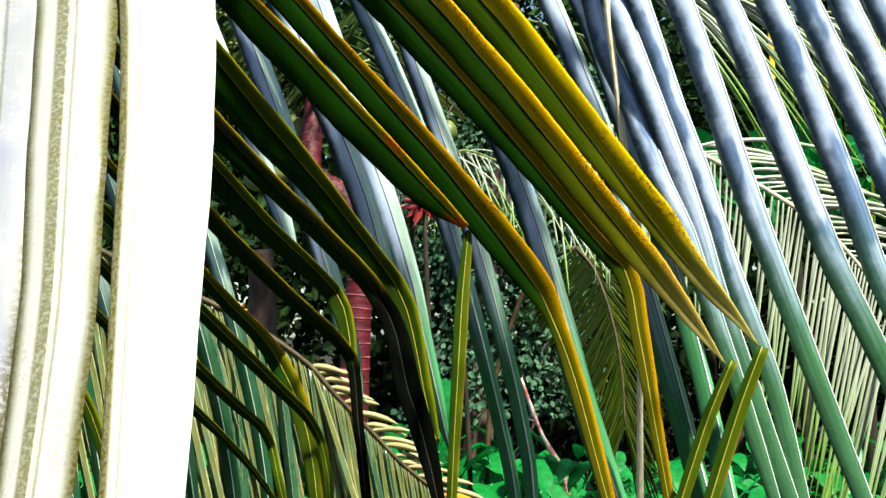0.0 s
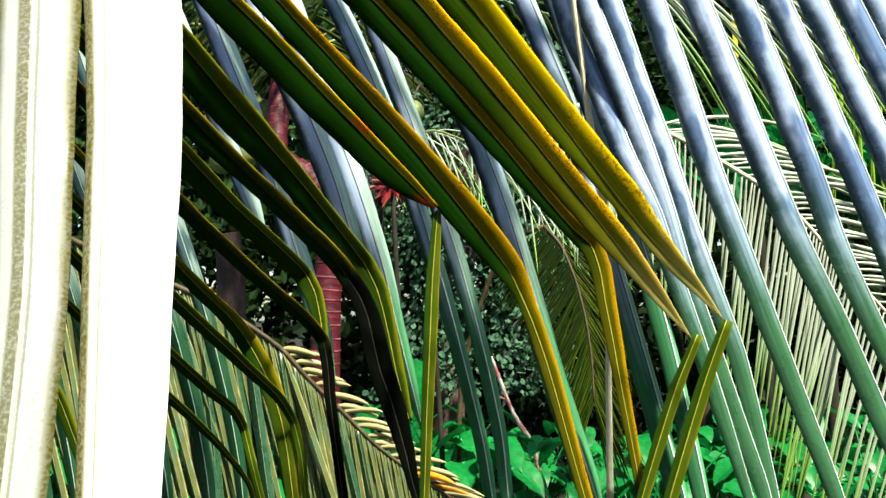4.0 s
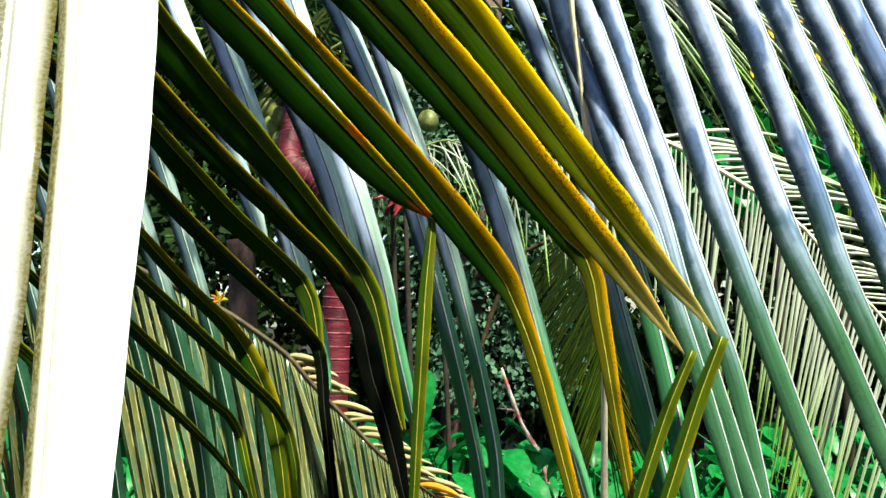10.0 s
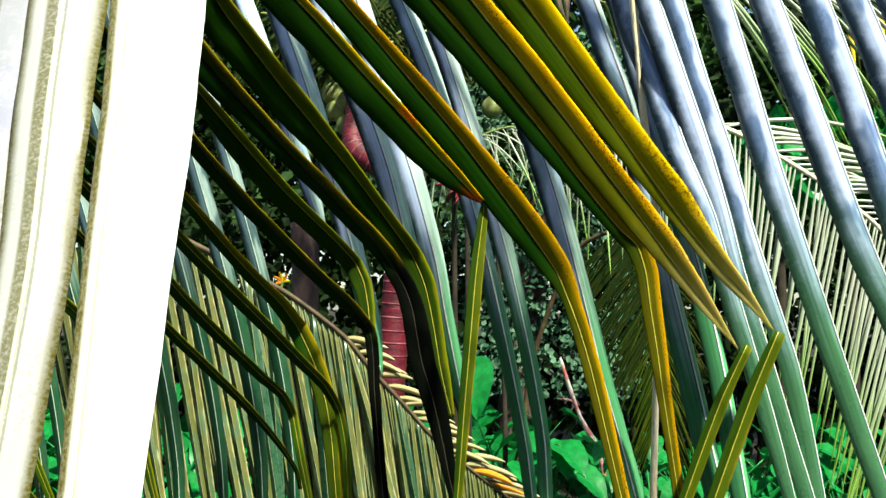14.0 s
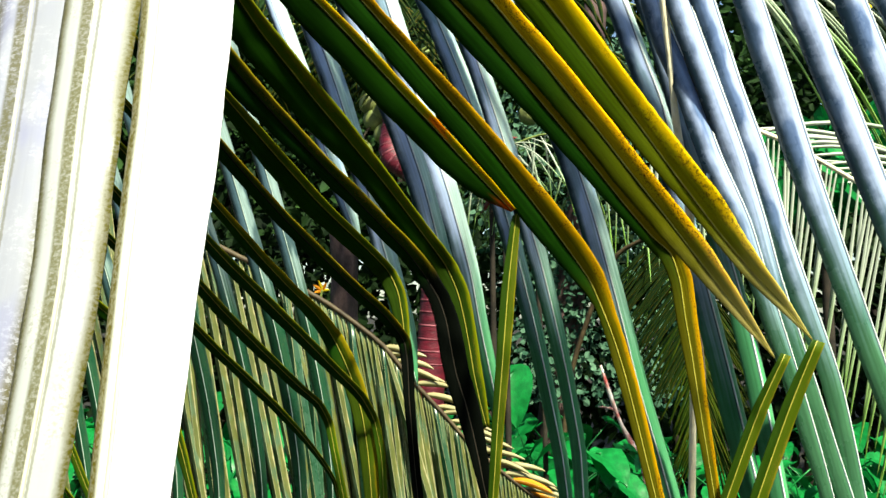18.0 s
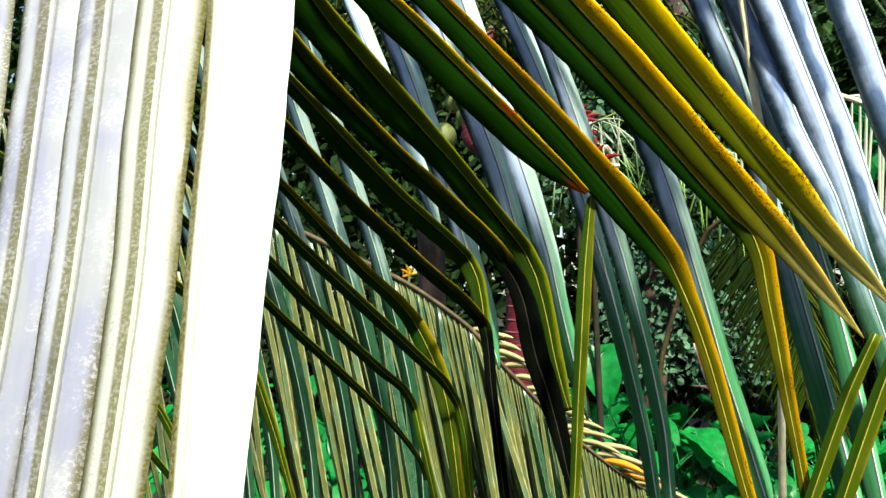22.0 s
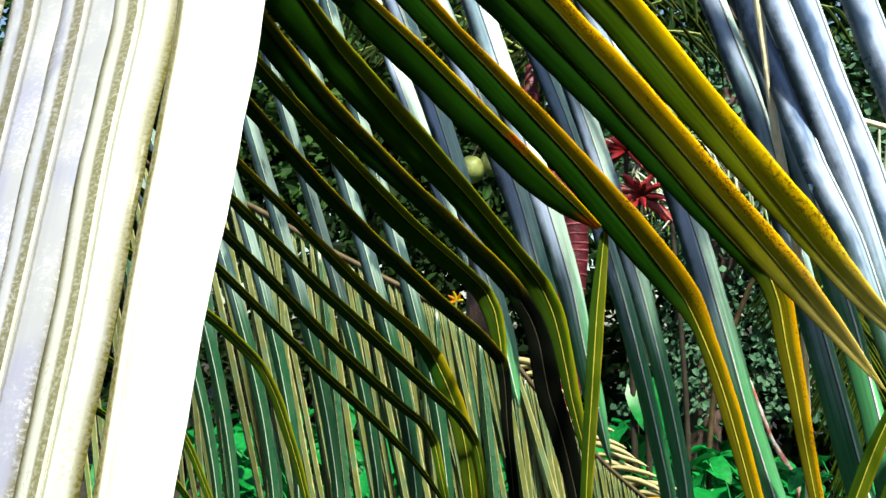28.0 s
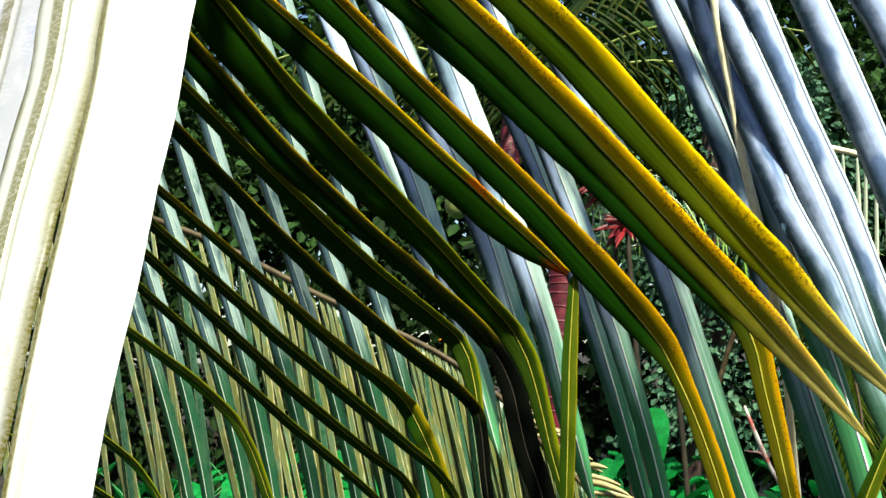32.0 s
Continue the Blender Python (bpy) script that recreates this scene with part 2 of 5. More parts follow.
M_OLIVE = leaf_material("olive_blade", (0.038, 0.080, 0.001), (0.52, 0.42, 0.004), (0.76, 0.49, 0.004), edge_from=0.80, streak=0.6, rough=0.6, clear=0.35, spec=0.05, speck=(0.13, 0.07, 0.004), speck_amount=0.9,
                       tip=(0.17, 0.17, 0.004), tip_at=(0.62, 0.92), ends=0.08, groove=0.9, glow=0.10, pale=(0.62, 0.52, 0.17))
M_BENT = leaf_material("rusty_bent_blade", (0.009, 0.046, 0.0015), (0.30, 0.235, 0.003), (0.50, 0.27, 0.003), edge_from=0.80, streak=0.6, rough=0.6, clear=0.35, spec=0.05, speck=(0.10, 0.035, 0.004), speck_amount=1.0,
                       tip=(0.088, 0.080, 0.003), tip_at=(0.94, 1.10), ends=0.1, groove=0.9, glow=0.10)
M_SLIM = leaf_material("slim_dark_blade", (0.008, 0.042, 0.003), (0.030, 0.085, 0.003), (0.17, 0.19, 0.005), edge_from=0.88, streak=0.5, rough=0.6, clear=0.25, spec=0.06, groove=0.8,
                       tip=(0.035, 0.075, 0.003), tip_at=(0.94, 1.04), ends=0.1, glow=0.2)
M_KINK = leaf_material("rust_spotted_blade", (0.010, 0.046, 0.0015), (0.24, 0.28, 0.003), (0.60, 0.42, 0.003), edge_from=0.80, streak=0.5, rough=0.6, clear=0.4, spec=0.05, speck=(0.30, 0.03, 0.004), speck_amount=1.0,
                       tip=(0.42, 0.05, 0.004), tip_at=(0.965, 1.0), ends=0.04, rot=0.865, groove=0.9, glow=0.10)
M_MOSS = leaf_material("moss_blade", (0.026, 0.058, 0.003), (0.070, 0.105, 0.004), (0.26, 0.22, 0.01), edge_from=0.93, rough=0.5, clear=0.3, spec=0.1, speck_amount=0.4)
# blue and white bases stand in for sky reflected by the blades
M_BLUE = leaf_material("sky_sheen_blade", (0.52, 0.62, 0.90), (0.58, 0.74, 0.69), (0.28, 0.36, 0.29), edge_from=0.97, edge_amount=0.4, rough=0.32, clear=0.22, spec=0.14,
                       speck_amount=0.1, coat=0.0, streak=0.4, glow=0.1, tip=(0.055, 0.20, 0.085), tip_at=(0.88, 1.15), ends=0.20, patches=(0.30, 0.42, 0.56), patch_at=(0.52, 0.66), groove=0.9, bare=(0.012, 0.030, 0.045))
# darker copy of M_BLUE; shade from above painted into the colour
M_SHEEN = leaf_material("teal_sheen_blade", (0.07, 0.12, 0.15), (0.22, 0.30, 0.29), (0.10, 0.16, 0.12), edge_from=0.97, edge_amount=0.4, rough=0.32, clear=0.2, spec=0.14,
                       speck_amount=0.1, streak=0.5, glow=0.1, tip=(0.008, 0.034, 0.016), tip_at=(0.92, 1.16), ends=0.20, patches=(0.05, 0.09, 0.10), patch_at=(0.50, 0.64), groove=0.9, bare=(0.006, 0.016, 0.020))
# lilac-blue here is reflected sky painted into the base
M_LILAC = leaf_material("lilac_sheen_blade", (0.50, 0.59, 0.90), (0.66, 0.76, 0.82), (0.6, 0.68, 0.7), edge_from=0.97, edge_amount=0.4, rough=0.28, clear=0.06, spec=0.45,
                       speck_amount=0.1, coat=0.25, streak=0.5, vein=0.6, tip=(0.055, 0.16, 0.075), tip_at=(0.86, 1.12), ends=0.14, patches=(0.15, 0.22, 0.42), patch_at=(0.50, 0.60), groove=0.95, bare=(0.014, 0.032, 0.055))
# near-white bases paint in the sun's overexposure, greyer on the less lit blades
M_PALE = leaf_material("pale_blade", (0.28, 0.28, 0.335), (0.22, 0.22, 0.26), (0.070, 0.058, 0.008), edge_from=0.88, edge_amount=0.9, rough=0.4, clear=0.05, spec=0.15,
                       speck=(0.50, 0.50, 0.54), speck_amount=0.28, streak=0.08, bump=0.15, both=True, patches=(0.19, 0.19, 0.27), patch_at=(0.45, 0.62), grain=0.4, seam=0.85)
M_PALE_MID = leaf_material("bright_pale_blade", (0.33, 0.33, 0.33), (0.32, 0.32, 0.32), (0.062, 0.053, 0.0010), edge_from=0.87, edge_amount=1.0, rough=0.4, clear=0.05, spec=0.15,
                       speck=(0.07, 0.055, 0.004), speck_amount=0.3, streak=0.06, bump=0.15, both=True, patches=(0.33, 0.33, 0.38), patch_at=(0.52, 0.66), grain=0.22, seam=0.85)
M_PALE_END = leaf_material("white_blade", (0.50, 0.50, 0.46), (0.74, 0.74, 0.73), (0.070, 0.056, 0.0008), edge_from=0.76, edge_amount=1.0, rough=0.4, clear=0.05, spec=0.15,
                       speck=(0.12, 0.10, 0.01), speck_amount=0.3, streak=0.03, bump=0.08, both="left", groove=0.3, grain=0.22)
# lit right half and dark left half painted into the base
M_TAN = leaf_material("tan_blade", (0.006, 0.022, 0.004), (0.10, 0.112, 0.030), (0.42, 0.38, 0.2), edge_from=0.93, rough=0.45, clear=0.15, spec=0.3, streak=0.7, speck_amount=0.3, groove=0.8,
                       tip=(0.06, 0.11, 0.02), tip_at=(1.2, 1.9), patches=(0.07, 0.12, 0.06), patch_at=(0.5, 0.62))
M_TEAL = leaf_material("teal_blade", (0.003, 0.020, 0.008), (0.018, 0.065, 0.030), (0.10, 0.17, 0.10), edge_from=0.97, rough=0.3, clear=0.08, spec=0.5, streak=0.5, speck_amount=0.05, coat=0.15, groove=0.8)
M_WHITE = leaf_material("bleached_blade", (0.28, 0.31, 0.25), (0.46, 0.50, 0.40), (0.6, 0.6, 0.5), edge_from=0.97, rough=0.4, clear=0.2, spec=0.5, streak=0.5, speck_amount=0.1, tip=(0.10, 0.19, 0.025), tip_at=(0.12, 0.38))
M_STRAW = leaf_material("straw_blade", (0.12, 0.10, 0.035), (0.30, 0.26, 0.13), (0.4, 0.3, 0.12), edge_from=0.95, rough=0.5, clear=0.15, spec=0.3, streak=0.3, speck_amount=0.3)
M_ORANGE = leaf_material("orange_blade", (0.5, 0.16, 0.005), (0.7, 0.26, 0.01), (0.4, 0.2, 0.02), edge_from=0.95, rough=0.55, clear=0.2, spec=0.2, speck_amount=0.3)
M_LIME = leaf_material("lime_blade", (0.14, 0.28, 0.01), (0.34, 0.44, 0.02), (0.5, 0.42, 0.03), edge_from=0.95, rough=0.45, clear=0.3, spec=0.3)
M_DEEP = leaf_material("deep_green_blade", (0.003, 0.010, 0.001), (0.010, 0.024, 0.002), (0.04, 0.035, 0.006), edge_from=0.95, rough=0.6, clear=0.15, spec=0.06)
M_FERN = leaf_material("olive_lime_blade", (0.008, 0.022, 0.001), (0.040, 0.062, 0.003), (0.09, 0.09, 0.008), edge_from=0.95, rough=0.6, clear=0.25, spec=0.06)
M_RED = leaf_material("red_blade", (0.07, 0.003, 0.006), (0.20, 0.007, 0.012), (0.5, 0.05, 0.05), edge_from=0.95, rough=0.4, clear=0.2, spec=0.4, speck_amount=0.0)
M_YELLOW = leaf_material("yellow_blade", (0.55, 0.38, 0.005), (0.7, 0.5, 0.01), (0.5, 0.3, 0.01), edge_from=0.95, rough=0.5, clear=0.25, spec=0.3)
M_RIB_Y = plain_material("yellow_midrib", (0.30, 0.27, 0.03), (0.42, 0.36, 0.05), 60, 0.45, 0.1, spec=0.4)
M_RIB_T = plain_material("tan_midrib", (0.20, 0.21, 0.10), (0.28, 0.28, 0.15), 60, 0.5, 0.1, spec=0.2)
M_RIB_W = plain_material("pale_midrib", (0.75, 0.78, 0.74), (0.85, 0.86, 0.82), 60, 0.3, 0.1, spec=0.6)
M_RIB_G = plain_material("grey_green_midrib", (0.34, 0.42, 0.34), (0.46, 0.52, 0.44), 60, 0.35, 0.1, spec=0.5)
M_RIB_O = plain_material("cream_midrib", (0.44, 0.41, 0.29), (0.50, 0.48, 0.38), 8, 0.5, 0.02, spec=0.4)
M_STALK = plain_material("dry_stalk", (0.78, 0.66, 0.44), (0.88, 0.80, 0.62), 30, 0.6, 0.3, (1, 1, 0.2))
M_RACHIS = plain_material("green_rachis", (0.12, 0.16, 0.03), (0.22, 0.24, 0.06), 20, 0.5, 0.2)
M_RACHIS_D = plain_material("brown_rachis", (0.035, 0.022, 0.010), (0.08, 0.055, 0.025), 20, 0.6, 0.2)
M_TRUNK = plain_material("red_brown_bark", (0.040, 0.0015, 0.006), (0.13, 0.004, 0.016), 6, 0.55, 0.5, (1, 1, 5), spec=0.4)
M_RING = plain_material("pale_bark_ring", (0.08, 0.008, 0.015), (0.26, 0.07, 0.09), 14, 0.6, 0.4)
M_BARK = plain_material("mauve_bark", (0.05, 0.028, 0.026), (0.12, 0.070, 0.065), 10, 0.8, 0.8, (1, 1, 0.5))
M_STEM = plain_material("dark_stem", (0.012, 0.009, 0.006), (0.03, 0.022, 0.014), 10, 0.9, 0.5)
M_NUT = plain_material("green_husk", (0.12, 0.145, 0.035), (0.24, 0.26, 0.09), 9, 0.5, 0.15)
M_IVY = plain_material("ivy_leaf", (0.008, 0.040, 0.022), (0.10, 0.185, 0.115), 3, 0.75, 0.0, spec=0.12, clear=0.1, island=True)
M_TARO = plain_material("bright_green_leaf", (0.003, 0.07, 0.014), (0.015, 0.27, 0.05), 5, 0.4, 0.05, spec=0.4, clear=0.25, island=True)
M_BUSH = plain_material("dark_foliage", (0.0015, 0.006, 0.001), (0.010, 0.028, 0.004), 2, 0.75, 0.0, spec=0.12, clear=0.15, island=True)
M_TREE = plain_material("tree_foliage", (0.006, 0.022, 0.005), (0.035, 0.08, 0.018), 2, 0.75, 0.0, spec=0.12, clear=0.2, island=True)
M_SOIL = plain_material("damp_soil", (0.008, 0.006, 0.004), (0.025, 0.019, 0.012), 9, 0.95, 0.8)
M_STRAWBARK = plain_material("bleached_bark", (0.22, 0.18, 0.15), (0.70, 0.66, 0.60), 20, 0.8, 0.4)
M_TWIG = plain_material("lichen_twig", (0.45, 0.10, 0.09), (0.80, 0.74, 0.70), 14, 0.8, 0.4)

# ---- shapes ----


def part(name, mesh, material, parent=None, label=""):
    if isinstance(mesh, bmesh.types.BMesh):
        data = bpy.data.meshes.new(name)
        mesh.to_mesh(data)
        mesh.free()
    else:
        data = mesh
    if material:
        data.materials.append(material)
    ob = new(name, data)
    if parent:
        ob.parent = parent
    if label:
        ob["label"] = label
    return ob


def smooth(rows, steps):
    """Points on a soft curve through rows of numbers."""
    a = np.array(rows, float)
    ends = np.vstack([2 * a[0] - a[1], a, 2 * a[-1] - a[-2]])
    out = []
    for i in range(1, len(ends) - 2):
        p0, p1, p2, p3 = ends[i - 1], ends[i], ends[i + 1], ends[i + 2]
        g0, g1, g2 = (max(1e-4, np.linalg.norm(q[:3] - p[:3])) ** 0.5 for p, q in ((p0, p1), (p1, p2), (p2, p3)))
        m1 = (p1 - p0) / g0 - (p2 - p0) / (g0 + g1) + (p2 - p1) / g1
        m2 = (p2 - p1) / g1 - (p3 - p1) / (g1 + g2) + (p3 - p2) / g2
        for k in range(steps):
            s = k / steps
            h = (2 * s**3 - 3 * s**2 + 1, s**3 - 2 * s**2 + s, -2 * s**3 + 3 * s**2, s**3 - s**2)
            out.append(h[0] * p1 + 0.7 * h[1] * m1 * g1 + h[2] * p2 + 0.7 * h[3] * m2 * g1)
    out.append(a[-1])
    return np.array(out)


def blade_mesh(name, rows, face=(0, -1, 0), fold=0.35, steps=4, thick=0.0005, wave=0.0, seed=0, bend=None, level=False, curl=0.10):
    """A folded strip with its midrib through rows (x, y, z, left width, right width). fold: how far the edges lie behind the midrib
    (towards the eye if negative), for each metre of width."""
    c = smooth(rows, steps)
    rng = random.Random(seed)
    ph = rng.uniform(0, 9)
    p = c[:, :3]
    n = len(p)
    tang = np.gradient(p, axis=0)
    tang /= np.linalg.norm(tang, axis=1)[:, None] + 1e-9
    side = np.cross(np.array(face, float), tang)
    side /= np.linalg.norm(side, axis=1)[:, None] + 1e-9
    norm = np.cross(tang, side)
    if level:  # widths are meant as they show from the front
        side = side / np.clip(np.hypot(side[:, 0], side[:, 2]), 0.5, 1.0)[:, None]
    along = np.r_[0, np.cumsum(np.linalg.norm(np.diff(p, axis=0), axis=1))]
    if bend is not None:
        along += 1.0 - along[bend * steps]
    us = (-1, -0.86, -0.5, -0.12, 0, 0.12, 0.5, 0.86, 1)
    verts, uvs = [], []
    for sgn in (1, -1):
        for i in range(n):
            wl, wr = (max(w * (1 + rng.uniform(-1, 1) * min(0.03, 0.0004 / max(w, 1e-4))), 2e-4) for w in c[i, 3:5])
            for u in us:
                w = wl if u < 0 else wr
                bulge = curl * math.sin(abs(u) * math.pi) * w
                rip = wave * abs(u) * w * math.sin(along[i] * 55 + ph + (2 if u < 0 else 0))
                q = p[i] + side[i] * (u * w) - norm[i] * (fold * abs(u) * w - bulge - rip) + norm[i] * (sgn * thick * (1.6 - abs(u)))
                verts.append(q)
                uvs.append(((u + 1) / 2, along[i]))
    k = len(us)
    faces = []
    for i in range(n - 1):
        for j in range(k - 1):
            a = i * k + j
            faces.append((a, a + 1, a + k + 1, a + k))
            b = n * k + a
            faces.append((b, b + k, b + k + 1, b + 1))
        for j in (0, k - 1):
            a, b = i * k + j, n * k + i * k + j
            faces.append((a, a + k, b + k, b) if j == 0 else (a, b, b + k, a + k))
    for i in (0, n - 1):
        for j in range(k - 1):
            a, b = i * k + j, n * k + i * k + j
            faces.append((a, b, b + 1, a + 1) if i == 0 else (a, a + 1, b + 1, b))
    me = bpy.data.meshes.new(name)
    me.from_pydata([tuple(v) for v in verts], [], faces)
    layer = me.uv_layers.new(name="UVMap")
    idx = np.empty(len(me.loops), int)
    me.loops.foreach_get("vertex_index", idx)
    layer.data.foreach_set("uv", np.array(uvs)[idx].ravel())
    me.polygons.foreach_set("use_smooth", np.ones(len(me.polygons), bool))
    return me


def tube_mesh(name, rows, steps=4, sides=8, squash=1.0, face=(0, -1, 0), shift=0.0):
    """A tapering rod through rows (x, y, z, radius). shift: how far it is moved towards face."""
    c = smooth(rows, steps)
    p = c[:, :3]
    tang = np.gradient(p, axis=0)
    tang /= np.linalg.norm(tang, axis=1)[:, None] + 1e-9
    side = np.cross(np.array(face, float), tang)
    side /= np.linalg.norm(side, axis=1)[:, None] + 1e-9
    norm = np.cross(tang, side)
    verts = []
    for i in range(len(p)):
        for s in range(sides):
            a = 2 * math.pi * s / sides
            verts.append(tuple(p[i] + norm[i] * shift + c[i, 3] * (side[i] * math.cos(a) + norm[i] * math.sin(a) * squash)))
    faces = [(i * sides + s, i * sides + (s + 1) % sides, (i + 1) * sides + (s + 1) % sides, (i + 1) * sides + s) for i in range(len(p) - 1) for s in range(sides)]
    faces += [tuple(reversed(range(sides))), tuple(range((len(p) - 1) * sides, len(p) * sides))]
    me = bpy.data.meshes.new(name)
    me.from_pydata(verts, [], faces)
    me.polygons.foreach_set("use_smooth", np.ones(len(me.polygons), bool))
    return me


def thing(name, at, label, category, group="", kind=""):
    ob = new(name)
    ob.empty_display_size = 0.05
    return tagged(ob, label, category, group, kind)


def leaflet(parent, rows, blade, rib, fold, rib_size, steps=4, wave=0.0, rib_shift=0.0, label="", face=(0, -1, 0), seed=0, bend=None, level=False, curl=0.10):
    ob = part("leaflet", blade_mesh("leaflet", rows, face, fold, steps, wave=wave, seed=seed, bend=bend, level=level, curl=curl), blade, parent, label)
    if rib:
        rods = [(x, y, z, rib_size * min(1.0, 0.25 + (l + r) / 0.03)) for x, y, z, l, r in rows]
        part("midrib", tube_mesh("midrib", rods, steps, 6, 0.7, face, rib_shift), rib, ob)
    return ob


def frond(name, rachis, radius, material, rachis_material, label, sides, seed, rib=None, steps=3, group="palm fronds", petiole=(), size=1.0):
    """A feather-shaped palm leaf. sides: dicts with count, length, way, droop, width, spread, start, stop."""
    rng = random.Random(seed)
    root = thing(name, rachis[0], label, "palm frond", group)
    n = len(rachis)
    part("rachis", tube_mesh("rachis", [(*p, radius * (1 - 0.6 * i / (n - 1))) for i, p in enumerate(rachis)], 4, 8), rachis_material, root)
    if petiole:
        part("petiole", tube_mesh("petiole", [(*p, radius * (1.6 - 0.6 * i / len(petiole))) for i, p in enumerate(petiole)], 4, 8), rachis_material, root)
    line = smooth(rachis, 12)
    for sd in sides:
        for k in range(sd["count"]):
            f = sd.get("start", 0) + (sd.get("stop", 1) - sd.get("start", 0)) * (k + rng.uniform(-0.25, 0.25)) / max(1, sd["count"] - 1)
            f = min(0.999, max(0.0, f))
            x = f * (len(line) - 1)
            i = min(int(x), len(line) - 2)
            base = line[i] + (line[i + 1] - line[i]) * (x - i)
            w0, w1 = np.array(sd["way"], float), np.array(sd.get("way2", sd["way"]), float)
            way = w0 + (w1 - w0) * f + np.array([rng.gauss(0, sd.get("spread", 0.04)) for _ in range(3)])
            way /= np.linalg.norm(way)
            l0, l1 = sd["length"], sd.get("length2", sd["length"])
            length = (l0 + (l1 - l0) * f) * rng.uniform(0.88, 1.08) * size
            length = min(length, (base[2] - 0.03) / (max(0.0, -way[2]) + 1.2 * sd["droop"] + 1e-3))
            width = sd["width"] * rng.uniform(0.85, 1.1) * size
            droop = sd["droop"] * rng.uniform(0.8, 1.2)
            rows = []
            for s, wd in ((0, 0.45), (0.18, 0.9), (0.45, 1.0), (0.75, 0.8), (0.92, 0.42), (1, 0.06)):
                q = base + way * length * s + np.array([0, 0, -droop * length * s * s])
                rows.append((*q, width * 0.5 * wd, width * 0.5 * wd))
            leaflet(root, rows, sd.get("material", material), rib if sd.get("rib", True) else None, sd.get("fold", 0.4), 0.0008, steps, 0.0, 0.0006, "", sd.get("face", (0, -1, 0)), rng.randint(0, 9999))
    return root


# ---- ground ----
bm = bmesh.new()
N = 60
for j in range(N + 1):
    for i in range(N + 1):
        u, v = i / N * 2 - 1, j / N * 2 - 1
        x, y = math.copysign(abs(u) ** 3, u) * 400, math.copysign(abs(v) ** 3, v) * 400
        near = max(0.0, 1 - math.hypot(x, y) / 60)
        bm.verts.new((x, y, near * 0.12 * noise.noise((x * 0.6, y * 0.6, 0))))
bm.verts.ensure_lookup_table()
for j in range(N):
    for i in range(N):
        a = j * (N + 1) + i
        bm.faces.new([bm.verts[k] for k in (a, a + 1, a + N + 2, a + N + 1)])
tagged(part("ground", bm, M_SOIL), "dark damp garden soil under palms and undergrowth", "ground", kind="structure")

# ---- dark frond overhead, seen from below ----
dark_frond = thing("palm_frond", (0, 1, 2.2), "dark green palm frond with rusty-edged, bent leaflets, backlit", "palm frond", "palm fronds")
RACHIS = [(-1.471, 1.867, 1.754), (-0.606, 1.065, 1.816), (-0.472, 0.873, 1.863), (-0.469, 0.892, 2.004), (-0.440, 0.858, 2.032), (-0.457, 0.890, 2.115), (-0.410, 0.854, 2.172), (-0.355, 0.935, 2.208), (-0.162, 0.766, 2.091), (-0.124, 0.802, 2.121)]
part("rachis", tube_mesh("rachis", [(*p, 0.013) for p in RACHIS], 5, 10), M_RACHIS, dark_frond)
part("petiole", tube_mesh("petiole", [(-2.3, 2.1, -0.05, 0.024), (-2.25, 2.1, 0.9, 0.019), (-2.05, 2.1, 1.45, 0.016), (*RACHIS[0], 0.0135)], 5, 10), M_RACHIS, dark_frond)
COUNT = [0]


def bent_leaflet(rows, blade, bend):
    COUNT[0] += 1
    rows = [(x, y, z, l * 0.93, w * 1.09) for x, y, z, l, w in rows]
    leaflet(dark_frond, rows, blade, M_STEM if blade is M_BLACK_END else M_RIB_Y, -0.20, 0.0009, 5, 0.03, 0.0009, "", (0, -0.75, -0.65), COUNT[0], bend, True)


def dark_leaflet(rows, bend=None):
    bent_leaflet(rows, M_DARK, bend)


def black_end_leaflet(rows, bend):
    bent_leaflet(rows, M_BLACK_END, bend)


def rusty_leaflet(rows, bend):
    bent_leaflet(rows, M_RUST, bend)


def olive_leaflet(rows, bend):
    bent_leaflet(rows, M_OLIVE, bend)


def golden_leaflet(rows, bend):
    bent_leaflet(rows, M_GOLD, bend)


def spotted_leaflet(rows, bend):
    bent_leaflet(rows, M_KINK, bend)


def slim_leaflet(rows, bend=None):
    bent_leaflet(rows, M_SLIM, bend)


def rusty_bent_leaflet(rows, bend):
    bent_leaflet(rows, M_BENT, bend)


def moss_leaflet(rows, bend=None):
    bent_leaflet(rows, M_MOSS, bend)


pale_frond = thing("palm_frond", (-0.2, 0.4, 1.8), "sunlit palm leaflets, overexposed to white, pleated and overlapping, close by", "palm frond", "palm fronds")
RACHIS = [(-0.750, 0.833, 2.211), (-0.554, 0.818, 2.181), (-0.411, 0.804, 2.155), (-0.269, 0.793, 2.134), (-0.197, 0.792, 2.130)]
part("rachis", tube_mesh("rachis", [(*p, 0.010) for p in RACHIS], 5, 10), M_RACHIS, pale_frond)
part("petiole", tube_mesh("petiole", [(-1.35, 0.75, -0.05, 0.02), (-1.3, 0.8, 1.0, 0.016), (-1.1, 0.88, 1.9, 0.012), (*RACHIS[0], 0.0105)], 5, 10), M_RACHIS, pale_frond)


def pale_leaflet(rows, shade=0):
    COUNT[0] += 1
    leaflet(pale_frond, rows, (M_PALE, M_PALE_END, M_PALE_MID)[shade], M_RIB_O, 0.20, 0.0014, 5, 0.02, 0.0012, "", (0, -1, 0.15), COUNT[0])


